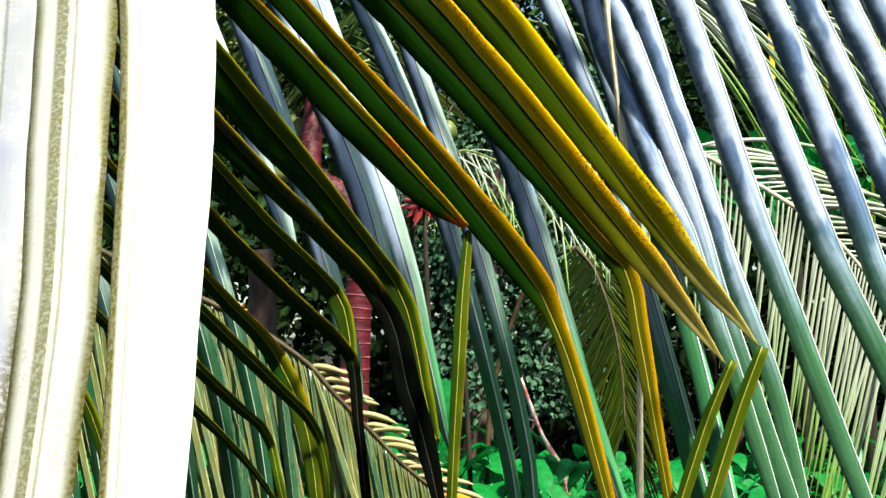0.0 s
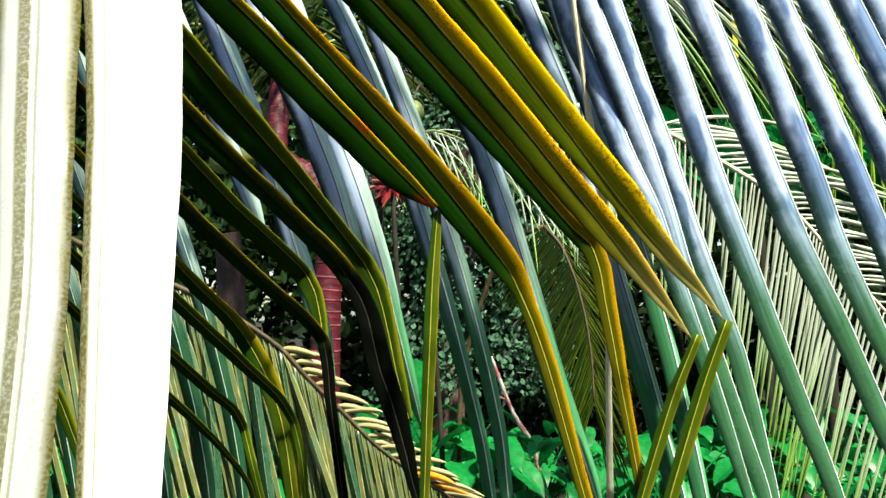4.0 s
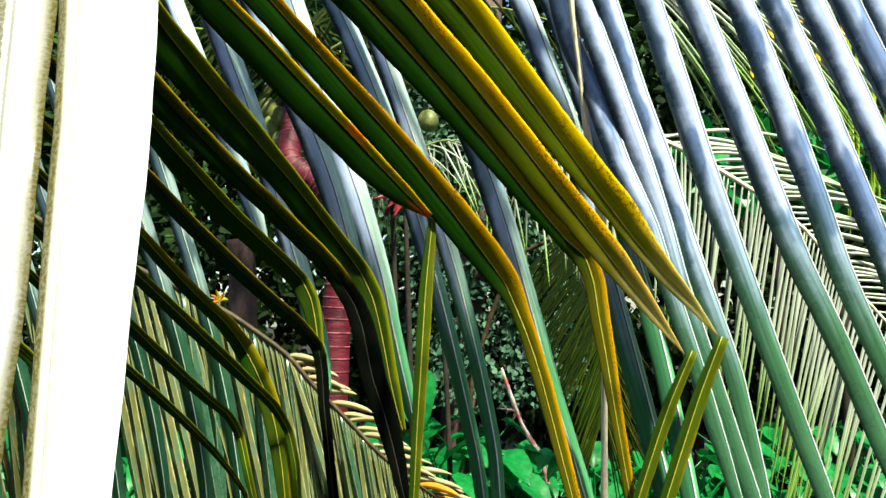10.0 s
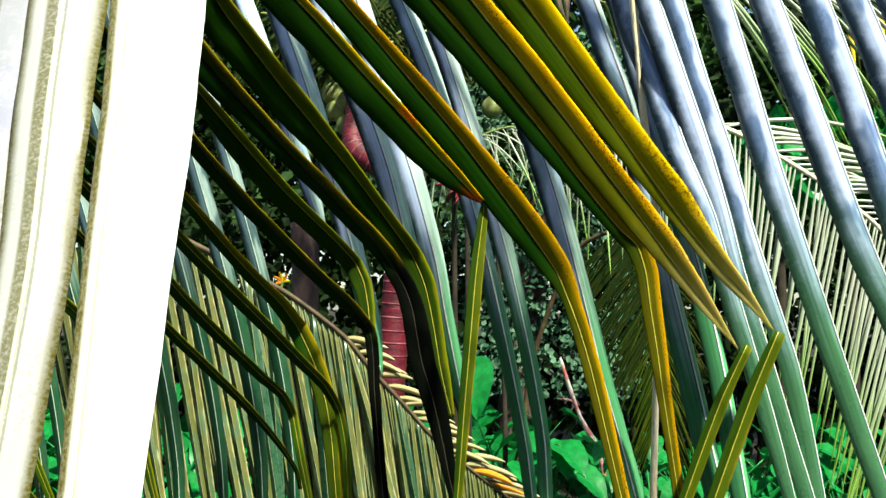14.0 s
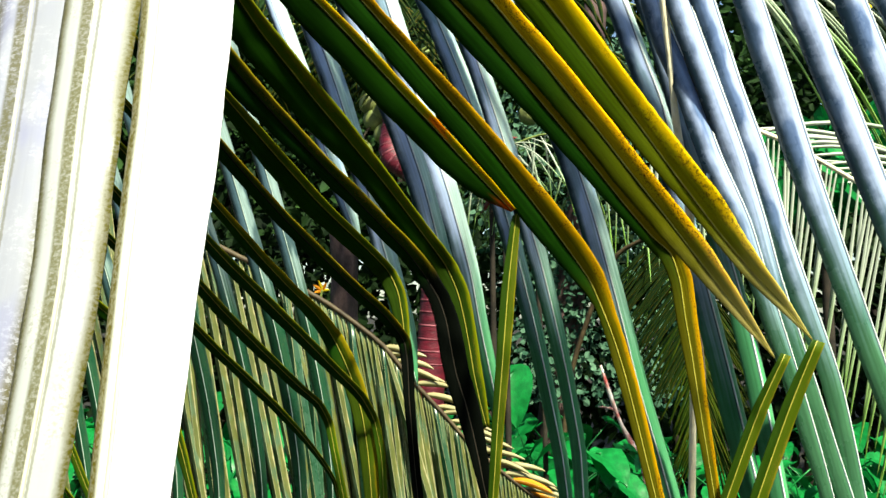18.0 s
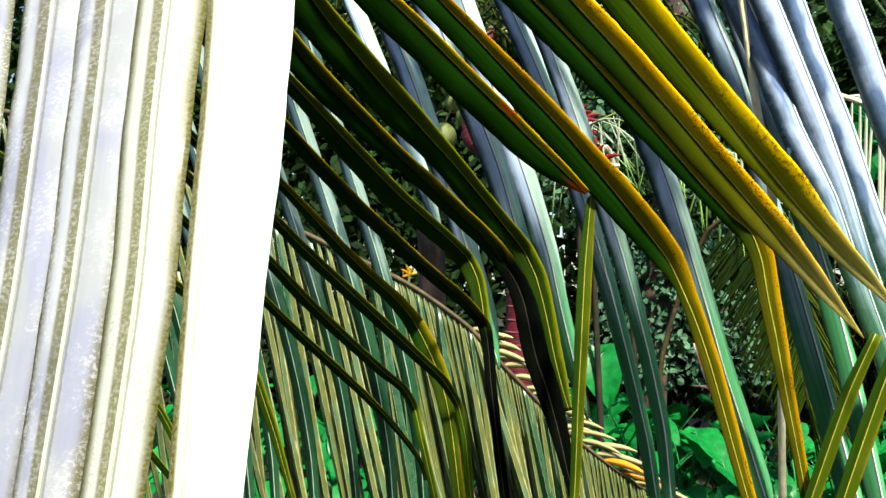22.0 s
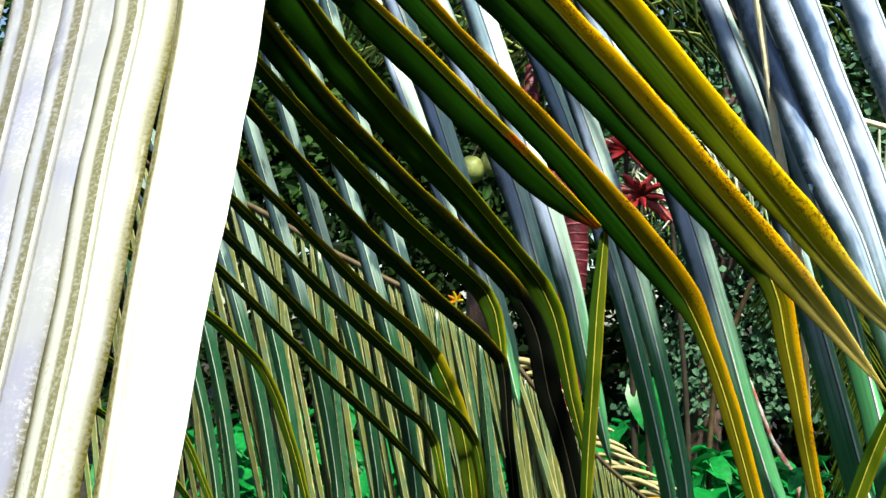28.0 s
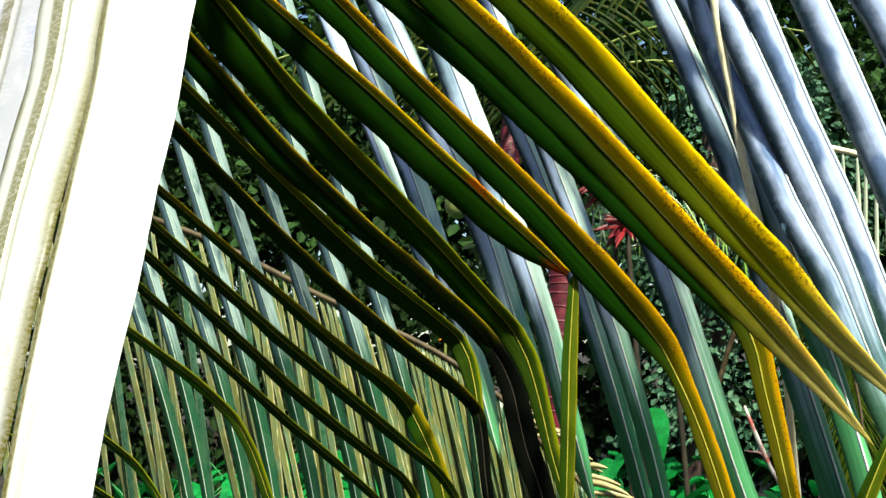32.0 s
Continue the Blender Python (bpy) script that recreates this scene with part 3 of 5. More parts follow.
blue_frond = thing("palm_frond", (0, 1, 2.2), "glossy blue-green palm frond with long hanging leaflets", "palm frond", "palm fronds")
RACHIS = [(-1.679, 2.038, 3.272), (-1.312, 2.038, 3.208), (-0.881, 2.038, 3.141), (-0.603, 1.576, 2.745), (-0.440, 1.376, 2.547), (-0.270, 1.290, 2.410), (-0.133, 1.158, 2.394), (-0.064, 1.147, 2.270), (0.060, 1.020, 2.200), (0.195, 0.954, 2.142), (0.301, 0.900, 2.105), (0.496, 0.888, 2.069)]
part("rachis", tube_mesh("rachis", [(*p, 0.012) for p in RACHIS], 5, 10), M_RACHIS, blue_frond)
part("petiole", tube_mesh("petiole", [(-2.9, 2.3, -0.05, 0.022), (-2.85, 2.3, 1.3, 0.018), (-2.4, 2.2, 2.7, 0.015), (*RACHIS[0], 0.0125)], 5, 10), M_RACHIS, blue_frond)


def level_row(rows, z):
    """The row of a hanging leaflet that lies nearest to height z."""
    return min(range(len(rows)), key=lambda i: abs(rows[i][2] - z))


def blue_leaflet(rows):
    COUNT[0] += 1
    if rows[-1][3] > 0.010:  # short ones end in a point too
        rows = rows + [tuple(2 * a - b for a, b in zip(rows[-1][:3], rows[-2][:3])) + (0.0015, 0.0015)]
    # painted sheen turns green around height 1.64
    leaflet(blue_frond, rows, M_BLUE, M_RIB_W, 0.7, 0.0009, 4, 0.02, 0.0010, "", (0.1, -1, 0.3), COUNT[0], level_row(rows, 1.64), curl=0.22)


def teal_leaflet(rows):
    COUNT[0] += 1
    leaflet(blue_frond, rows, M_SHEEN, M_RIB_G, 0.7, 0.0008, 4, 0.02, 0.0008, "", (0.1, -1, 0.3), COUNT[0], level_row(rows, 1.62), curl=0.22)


def lilac_leaflet(rows):
    COUNT[0] += 1
    slim = [min(1.0, max(0.55, 0.55 + (z - 1.25) * 0.85)) for _, _, z, _, _ in rows]
    rows = [(x, y, z, l * k * 1.10, r * k * 0.60) for (x, y, z, l, r), k in zip(rows, slim)]
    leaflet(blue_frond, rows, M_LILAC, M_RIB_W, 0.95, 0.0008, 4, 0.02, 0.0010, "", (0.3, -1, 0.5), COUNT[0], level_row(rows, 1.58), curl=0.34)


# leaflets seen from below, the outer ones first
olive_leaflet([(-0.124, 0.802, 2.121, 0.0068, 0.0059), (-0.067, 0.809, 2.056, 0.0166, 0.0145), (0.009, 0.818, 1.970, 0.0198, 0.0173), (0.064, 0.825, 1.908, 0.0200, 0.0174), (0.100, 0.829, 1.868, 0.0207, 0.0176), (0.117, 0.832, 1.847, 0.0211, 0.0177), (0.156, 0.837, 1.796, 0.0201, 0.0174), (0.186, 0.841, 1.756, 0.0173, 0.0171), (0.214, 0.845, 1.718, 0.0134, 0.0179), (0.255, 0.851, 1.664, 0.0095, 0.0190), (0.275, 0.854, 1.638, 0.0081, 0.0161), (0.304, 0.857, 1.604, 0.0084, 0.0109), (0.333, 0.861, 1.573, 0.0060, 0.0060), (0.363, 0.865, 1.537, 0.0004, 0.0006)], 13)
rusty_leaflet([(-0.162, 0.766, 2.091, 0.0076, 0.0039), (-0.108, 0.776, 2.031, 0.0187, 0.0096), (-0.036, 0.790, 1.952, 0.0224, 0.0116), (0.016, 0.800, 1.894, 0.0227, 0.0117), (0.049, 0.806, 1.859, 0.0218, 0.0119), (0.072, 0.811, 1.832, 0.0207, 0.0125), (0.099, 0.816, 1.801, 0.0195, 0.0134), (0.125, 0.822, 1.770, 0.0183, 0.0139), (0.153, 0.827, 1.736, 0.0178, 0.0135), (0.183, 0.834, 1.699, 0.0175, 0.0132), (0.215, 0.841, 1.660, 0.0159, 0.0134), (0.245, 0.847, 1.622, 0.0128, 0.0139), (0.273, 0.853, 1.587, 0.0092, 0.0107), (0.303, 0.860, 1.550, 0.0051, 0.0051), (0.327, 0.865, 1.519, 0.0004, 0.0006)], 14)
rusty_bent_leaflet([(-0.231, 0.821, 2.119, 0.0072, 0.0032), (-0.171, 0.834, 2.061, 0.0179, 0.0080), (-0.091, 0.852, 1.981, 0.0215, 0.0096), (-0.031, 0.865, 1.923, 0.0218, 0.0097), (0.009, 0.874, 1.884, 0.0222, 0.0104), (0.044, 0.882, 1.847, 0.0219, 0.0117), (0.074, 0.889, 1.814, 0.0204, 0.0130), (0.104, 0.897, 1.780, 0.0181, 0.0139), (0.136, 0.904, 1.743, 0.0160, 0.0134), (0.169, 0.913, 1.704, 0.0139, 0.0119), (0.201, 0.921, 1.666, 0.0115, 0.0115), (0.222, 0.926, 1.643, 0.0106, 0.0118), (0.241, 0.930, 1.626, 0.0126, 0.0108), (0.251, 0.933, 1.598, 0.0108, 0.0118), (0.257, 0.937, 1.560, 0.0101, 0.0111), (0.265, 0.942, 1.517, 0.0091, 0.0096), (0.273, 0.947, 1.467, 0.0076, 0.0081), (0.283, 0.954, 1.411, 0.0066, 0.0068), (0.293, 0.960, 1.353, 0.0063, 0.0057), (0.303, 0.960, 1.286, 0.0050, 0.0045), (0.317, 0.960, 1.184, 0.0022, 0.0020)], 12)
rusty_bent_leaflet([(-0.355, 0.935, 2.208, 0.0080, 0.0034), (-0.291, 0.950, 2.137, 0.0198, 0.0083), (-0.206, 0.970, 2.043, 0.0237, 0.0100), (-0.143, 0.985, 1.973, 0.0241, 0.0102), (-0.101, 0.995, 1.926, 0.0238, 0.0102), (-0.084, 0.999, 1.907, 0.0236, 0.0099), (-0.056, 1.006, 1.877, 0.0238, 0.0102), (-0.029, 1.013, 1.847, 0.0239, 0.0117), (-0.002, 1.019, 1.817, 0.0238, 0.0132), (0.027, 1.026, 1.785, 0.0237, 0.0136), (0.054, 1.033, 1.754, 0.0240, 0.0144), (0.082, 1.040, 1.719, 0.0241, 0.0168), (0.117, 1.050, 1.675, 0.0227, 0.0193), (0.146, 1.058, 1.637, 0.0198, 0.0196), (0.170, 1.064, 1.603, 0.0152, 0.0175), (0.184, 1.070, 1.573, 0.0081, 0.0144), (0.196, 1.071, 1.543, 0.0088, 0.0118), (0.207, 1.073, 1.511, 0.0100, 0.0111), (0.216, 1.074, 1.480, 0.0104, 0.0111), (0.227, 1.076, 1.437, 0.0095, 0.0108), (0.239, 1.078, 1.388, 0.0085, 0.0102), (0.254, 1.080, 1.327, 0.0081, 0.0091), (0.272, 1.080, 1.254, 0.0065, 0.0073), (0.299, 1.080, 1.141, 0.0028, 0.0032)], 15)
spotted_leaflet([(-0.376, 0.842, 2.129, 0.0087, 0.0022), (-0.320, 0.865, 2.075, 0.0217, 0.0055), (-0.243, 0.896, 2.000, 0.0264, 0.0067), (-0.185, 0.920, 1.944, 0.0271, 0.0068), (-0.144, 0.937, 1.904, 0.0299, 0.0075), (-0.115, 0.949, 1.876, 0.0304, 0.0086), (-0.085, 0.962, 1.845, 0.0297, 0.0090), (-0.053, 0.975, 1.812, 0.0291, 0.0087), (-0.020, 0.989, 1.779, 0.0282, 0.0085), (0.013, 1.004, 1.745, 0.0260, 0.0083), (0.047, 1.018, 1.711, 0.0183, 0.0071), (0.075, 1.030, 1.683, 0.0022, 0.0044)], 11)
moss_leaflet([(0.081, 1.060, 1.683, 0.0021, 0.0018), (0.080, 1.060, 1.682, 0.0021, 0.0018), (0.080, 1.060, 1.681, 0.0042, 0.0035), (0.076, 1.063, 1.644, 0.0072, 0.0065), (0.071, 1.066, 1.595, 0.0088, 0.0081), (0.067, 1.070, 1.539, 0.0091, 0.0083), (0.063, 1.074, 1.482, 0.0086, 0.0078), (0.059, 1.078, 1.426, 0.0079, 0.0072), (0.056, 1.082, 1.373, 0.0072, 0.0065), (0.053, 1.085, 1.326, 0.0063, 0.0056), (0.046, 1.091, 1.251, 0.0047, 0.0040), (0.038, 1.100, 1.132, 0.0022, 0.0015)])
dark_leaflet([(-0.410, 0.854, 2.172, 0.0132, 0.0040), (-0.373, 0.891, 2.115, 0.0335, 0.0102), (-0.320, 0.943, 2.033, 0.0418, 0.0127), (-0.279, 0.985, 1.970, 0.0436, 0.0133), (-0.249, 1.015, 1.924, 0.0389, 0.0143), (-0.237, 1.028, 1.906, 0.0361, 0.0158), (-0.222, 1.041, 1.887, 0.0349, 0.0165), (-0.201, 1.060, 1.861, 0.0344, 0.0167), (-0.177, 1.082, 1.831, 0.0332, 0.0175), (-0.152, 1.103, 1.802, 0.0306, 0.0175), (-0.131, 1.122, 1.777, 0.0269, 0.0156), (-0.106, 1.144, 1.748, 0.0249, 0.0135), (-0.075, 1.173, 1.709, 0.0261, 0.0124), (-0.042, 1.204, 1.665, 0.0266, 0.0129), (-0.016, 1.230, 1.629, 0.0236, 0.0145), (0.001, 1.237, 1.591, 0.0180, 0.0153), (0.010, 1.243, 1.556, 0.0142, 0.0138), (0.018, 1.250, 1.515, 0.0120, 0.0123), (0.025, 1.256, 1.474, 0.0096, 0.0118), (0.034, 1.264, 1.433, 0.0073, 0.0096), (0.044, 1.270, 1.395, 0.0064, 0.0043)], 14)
black_end_leaflet([(-0.457, 0.890, 2.115, 0.0073, 0.0042), (-0.413, 0.924, 2.055, 0.0185, 0.0106), (-0.350, 0.972, 1.970, 0.0229, 0.0131), (-0.302, 1.010, 1.904, 0.0238, 0.0136), (-0.272, 1.034, 1.862, 0.0239, 0.0143), (-0.242, 1.056, 1.827, 0.0227, 0.0137), (-0.203, 1.083, 1.785, 0.0193, 0.0123), (-0.165, 1.109, 1.745, 0.0152, 0.0123), (-0.132, 1.131, 1.712, 0.0138, 0.0133), (-0.097, 1.155, 1.676, 0.0144, 0.0139), (-0.066, 1.177, 1.644, 0.0141, 0.0144), (-0.043, 1.195, 1.613, 0.0130, 0.0158), (-0.024, 1.194, 1.582, 0.0147, 0.0154), (-0.013, 1.194, 1.552, 0.0162, 0.0163), (-0.006, 1.193, 1.517, 0.0172, 0.0176), (0.002, 1.193, 1.478, 0.0173, 0.0179), (0.015, 1.192, 1.439, 0.0161, 0.0169), (0.025, 1.192, 1.401, 0.0140, 0.0151), (0.034, 1.191, 1.363, 0.0112, 0.0123), (0.041, 1.190, 1.329, 0.0085, 0.0089), (0.047, 1.190, 1.305, 0.0076, 0.0055), (0.066, 1.190, 1.224, 0.0061, 0.0044), (0.095, 1.190, 1.100, 0.0027, 0.0019)], 11)
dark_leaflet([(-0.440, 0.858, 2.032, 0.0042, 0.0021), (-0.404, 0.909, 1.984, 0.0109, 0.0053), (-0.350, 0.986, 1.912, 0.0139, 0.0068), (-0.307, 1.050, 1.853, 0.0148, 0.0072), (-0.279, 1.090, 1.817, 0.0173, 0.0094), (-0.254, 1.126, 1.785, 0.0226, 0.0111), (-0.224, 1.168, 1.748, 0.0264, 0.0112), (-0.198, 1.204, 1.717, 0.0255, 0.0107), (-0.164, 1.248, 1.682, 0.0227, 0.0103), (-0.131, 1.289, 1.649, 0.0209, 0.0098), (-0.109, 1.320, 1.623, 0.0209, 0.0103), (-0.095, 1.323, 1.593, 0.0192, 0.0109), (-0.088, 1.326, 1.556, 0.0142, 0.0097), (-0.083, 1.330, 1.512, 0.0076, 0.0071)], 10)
black_end_leaflet([(-0.469, 0.892, 2.004, 0.0041, 0.0019), (-0.428, 0.938, 1.948, 0.0106, 0.0048), (-0.369, 1.005, 1.867, 0.0134, 0.0060), (-0.322, 1.060, 1.802, 0.0141, 0.0063), (-0.288, 1.100, 1.756, 0.0150, 0.0073), (-0.264, 1.127, 1.725, 0.0150, 0.0082), (-0.237, 1.157, 1.691, 0.0146, 0.0090), (-0.210, 1.185, 1.661, 0.0142, 0.0094), (-0.181, 1.215, 1.629, 0.0137, 0.0097), (-0.147, 1.250, 1.593, 0.0131, 0.0100), (-0.108, 1.289, 1.554, 0.0120, 0.0101), (-0.084, 1.320, 1.517, 0.0105, 0.0096), (-0.078, 1.320, 1.482, 0.0101, 0.0088), (-0.075, 1.320, 1.431, 0.0090, 0.0081), (-0.070, 1.320, 1.380, 0.0081, 0.0079), (-0.065, 1.320, 1.329, 0.0079, 0.0079), (-0.059, 1.320, 1.277, 0.0079, 0.0079), (-0.049, 1.320, 1.186, 0.0063, 0.0063), (-0.033, 1.320, 1.047, 0.0028, 0.0028)], 11)
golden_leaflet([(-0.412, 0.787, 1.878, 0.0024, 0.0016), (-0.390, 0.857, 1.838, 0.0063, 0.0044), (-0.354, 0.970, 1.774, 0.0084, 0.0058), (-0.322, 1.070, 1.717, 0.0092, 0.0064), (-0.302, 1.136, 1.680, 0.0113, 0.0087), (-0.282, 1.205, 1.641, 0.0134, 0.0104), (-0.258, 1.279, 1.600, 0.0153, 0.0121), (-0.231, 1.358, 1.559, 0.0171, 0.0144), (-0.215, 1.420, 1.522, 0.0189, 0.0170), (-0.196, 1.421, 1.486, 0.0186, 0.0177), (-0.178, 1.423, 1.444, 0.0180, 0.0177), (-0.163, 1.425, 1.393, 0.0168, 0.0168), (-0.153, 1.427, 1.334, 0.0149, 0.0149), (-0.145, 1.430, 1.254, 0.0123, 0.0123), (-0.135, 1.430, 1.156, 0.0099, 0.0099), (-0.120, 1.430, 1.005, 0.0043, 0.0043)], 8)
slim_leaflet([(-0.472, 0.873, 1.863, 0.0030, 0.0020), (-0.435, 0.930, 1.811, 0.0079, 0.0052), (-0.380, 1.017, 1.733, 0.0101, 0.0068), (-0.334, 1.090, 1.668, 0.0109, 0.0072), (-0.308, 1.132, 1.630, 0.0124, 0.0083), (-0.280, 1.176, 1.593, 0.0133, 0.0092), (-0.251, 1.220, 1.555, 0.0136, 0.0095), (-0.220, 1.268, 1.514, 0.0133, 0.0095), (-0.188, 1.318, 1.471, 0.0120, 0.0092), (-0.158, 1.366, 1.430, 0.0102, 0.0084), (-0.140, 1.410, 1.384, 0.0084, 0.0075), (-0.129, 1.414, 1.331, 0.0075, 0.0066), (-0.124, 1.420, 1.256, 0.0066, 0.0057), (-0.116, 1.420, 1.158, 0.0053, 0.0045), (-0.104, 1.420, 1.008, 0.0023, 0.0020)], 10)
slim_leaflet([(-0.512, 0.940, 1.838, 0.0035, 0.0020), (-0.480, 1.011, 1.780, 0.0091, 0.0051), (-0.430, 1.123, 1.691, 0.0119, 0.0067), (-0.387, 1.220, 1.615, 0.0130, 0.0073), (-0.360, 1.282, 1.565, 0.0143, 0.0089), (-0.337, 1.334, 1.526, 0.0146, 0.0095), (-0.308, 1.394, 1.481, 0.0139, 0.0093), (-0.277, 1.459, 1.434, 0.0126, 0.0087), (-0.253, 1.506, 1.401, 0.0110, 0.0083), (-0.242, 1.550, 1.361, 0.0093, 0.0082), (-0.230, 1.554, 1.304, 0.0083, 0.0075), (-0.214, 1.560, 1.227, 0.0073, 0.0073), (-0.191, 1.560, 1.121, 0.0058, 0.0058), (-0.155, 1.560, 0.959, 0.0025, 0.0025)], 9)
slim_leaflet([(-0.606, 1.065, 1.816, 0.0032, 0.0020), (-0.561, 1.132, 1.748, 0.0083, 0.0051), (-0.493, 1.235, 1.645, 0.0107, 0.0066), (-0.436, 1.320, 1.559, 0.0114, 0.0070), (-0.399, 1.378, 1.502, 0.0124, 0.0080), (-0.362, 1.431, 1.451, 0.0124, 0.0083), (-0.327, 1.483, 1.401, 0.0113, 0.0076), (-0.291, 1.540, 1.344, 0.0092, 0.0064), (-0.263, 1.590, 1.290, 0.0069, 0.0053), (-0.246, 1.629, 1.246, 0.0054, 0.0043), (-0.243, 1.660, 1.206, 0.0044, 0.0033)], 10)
moss_leaflet([(0.377, 0.891, 1.536, 0.0061, 0.0073), (0.354, 0.904, 1.470, 0.0104, 0.0086), (0.321, 0.922, 1.362, 0.0099, 0.0086), (0.300, 0.935, 1.287, 0.0062, 0.0062), (0.242, 0.970, 1.079, 0.0038, 0.0038)])
moss_leaflet([(0.353, 0.915, 1.521, 0.0049, 0.0062), (0.330, 0.927, 1.463, 0.0088, 0.0075), (0.297, 0.946, 1.358, 0.0082, 0.0077), (0.275, 0.959, 1.281, 0.0057, 0.0057), (0.216, 0.996, 1.069, 0.0035, 0.0035)])
dark_leaflet([(-1.410, 1.432, 2.141, 0.0082, 0.0070), (-1.092, 1.544, 1.860, 0.0128, 0.0105), (-0.823, 1.636, 1.643, 0.0140, 0.0116), (-0.719, 1.672, 1.555, 0.0151, 0.0140), (-0.652, 1.697, 1.483, 0.0151, 0.0140), (-0.620, 1.713, 1.415, 0.0151, 0.0140), (-0.581, 1.742, 1.274, 0.0128, 0.0116), (-0.564, 1.756, 1.195, 0.0093, 0.0093), (-0.481, 1.827, 0.813, 0.0056, 0.0056)])
slim_leaflet([(-1.502, 1.444, 1.946, 0.0070, 0.0058), (-1.165, 1.556, 1.650, 0.0105, 0.0093), (-0.940, 1.628, 1.479, 0.0116, 0.0105), (-0.845, 1.660, 1.394, 0.0116, 0.0116), (-0.795, 1.681, 1.308, 0.0116, 0.0105), (-0.762, 1.700, 1.216, 0.0105, 0.0093), (-0.626, 1.776, 0.836, 0.0063, 0.0056)])
slim_leaflet([(-1.505, 1.466, 1.761, 0.0070, 0.0058), (-1.167, 1.573, 1.511, 0.0105, 0.0093), (-0.964, 1.635, 1.375, 0.0116, 0.0105), (-0.880, 1.661, 1.313, 0.0116, 0.0105), (-0.818, 1.686, 1.227, 0.0105, 0.0093), (-0.548, 1.792, 0.849, 0.0063, 0.0056)])
# pale sunlit leaflets close by
pale_leaflet([(-0.447, 0.798, 2.153, 0.0424, 0.0483), (-0.377, 0.674, 1.914, 0.0369, 0.0419), (-0.345, 0.623, 1.813, 0.0319, 0.0364), (-0.315, 0.561, 1.691, 0.0283, 0.0314), (-0.297, 0.514, 1.571, 0.0247, 0.0275), (-0.295, 0.474, 1.420, 0.0209, 0.0229), (-0.302, 0.458, 1.297, 0.0197, 0.0217)])
pale_leaflet([(-0.389, 0.781, 2.133, 0.0408, 0.0455), (-0.316, 0.661, 1.902, 0.0337, 0.0385), (-0.289, 0.610, 1.805, 0.0299, 0.0351), (-0.265, 0.552, 1.687, 0.0258, 0.0297), (-0.250, 0.506, 1.573, 0.0225, 0.0260), (-0.249, 0.467, 1.425, 0.0190, 0.0221), (-0.256, 0.451, 1.306, 0.0180, 0.0209)])
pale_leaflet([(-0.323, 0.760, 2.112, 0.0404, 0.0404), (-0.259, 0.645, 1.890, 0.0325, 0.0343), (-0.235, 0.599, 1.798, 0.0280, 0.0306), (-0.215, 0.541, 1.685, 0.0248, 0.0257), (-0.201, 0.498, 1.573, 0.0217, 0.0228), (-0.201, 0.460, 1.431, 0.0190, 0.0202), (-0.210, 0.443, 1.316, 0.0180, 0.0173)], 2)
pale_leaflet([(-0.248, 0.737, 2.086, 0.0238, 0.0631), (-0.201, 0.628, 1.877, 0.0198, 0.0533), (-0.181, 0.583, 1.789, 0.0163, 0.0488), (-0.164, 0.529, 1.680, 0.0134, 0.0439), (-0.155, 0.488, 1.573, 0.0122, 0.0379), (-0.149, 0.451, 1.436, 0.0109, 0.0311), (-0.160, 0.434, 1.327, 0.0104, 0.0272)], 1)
pale_leaflet([(-0.565, 0.831, 2.189, 0.0297, 0.0323), (-0.456, 0.697, 1.930, 0.0242, 0.0262), (-0.418, 0.642, 1.825, 0.0202, 0.0220), (-0.377, 0.578, 1.696, 0.0169, 0.0185), (-0.353, 0.528, 1.571, 0.0153, 0.0158)])
pale_leaflet([(-0.675, 0.859, 2.221, 0.0299, 0.0312), (-0.483, 0.659, 1.836, 0.0220, 0.0229), (-0.420, 0.576, 1.666, 0.0170, 0.0187), (-0.397, 0.528, 1.532, 0.0154, 0.0159)])
# hanging leaflets with a blue sheen
lilac_leaflet([(0.195, 0.954, 2.142, 0.0103, 0.0053), (0.232, 0.939, 2.011, 0.0168, 0.0086), (0.261, 0.926, 1.907, 0.0164, 0.0084), (0.293, 0.924, 1.809, 0.0163, 0.0083), (0.320, 0.928, 1.732, 0.0163, 0.0083), (0.341, 0.932, 1.663, 0.0163, 0.0083), (0.358, 0.935, 1.599, 0.0163, 0.0083), (0.391, 0.941, 1.498, 0.0163, 0.0083), (0.415, 0.945, 1.421, 0.0163, 0.0083), (0.439, 0.949, 1.344, 0.0163, 0.0083), (0.451, 0.953, 1.282, 0.0122, 0.0063), (0.490, 0.967, 1.073, 0.0073, 0.0038)])
lilac_leaflet([(0.218, 0.916, 2.119, 0.0099, 0.0055), (0.255, 0.912, 1.999, 0.0163, 0.0090), (0.285, 0.917, 1.904, 0.0163, 0.0090), (0.315, 0.922, 1.808, 0.0163, 0.0090), (0.342, 0.926, 1.732, 0.0163, 0.0090), (0.366, 0.931, 1.649, 0.0163, 0.0090), (0.387, 0.934, 1.586, 0.0163, 0.0090), (0.417, 0.939, 1.497, 0.0163, 0.0090), (0.434, 0.944, 1.421, 0.0163, 0.0090), (0.449, 0.949, 1.344, 0.0163, 0.0090), (0.458, 0.953, 1.282, 0.0122, 0.0068), (0.491, 0.967, 1.073, 0.0073, 0.0041)])
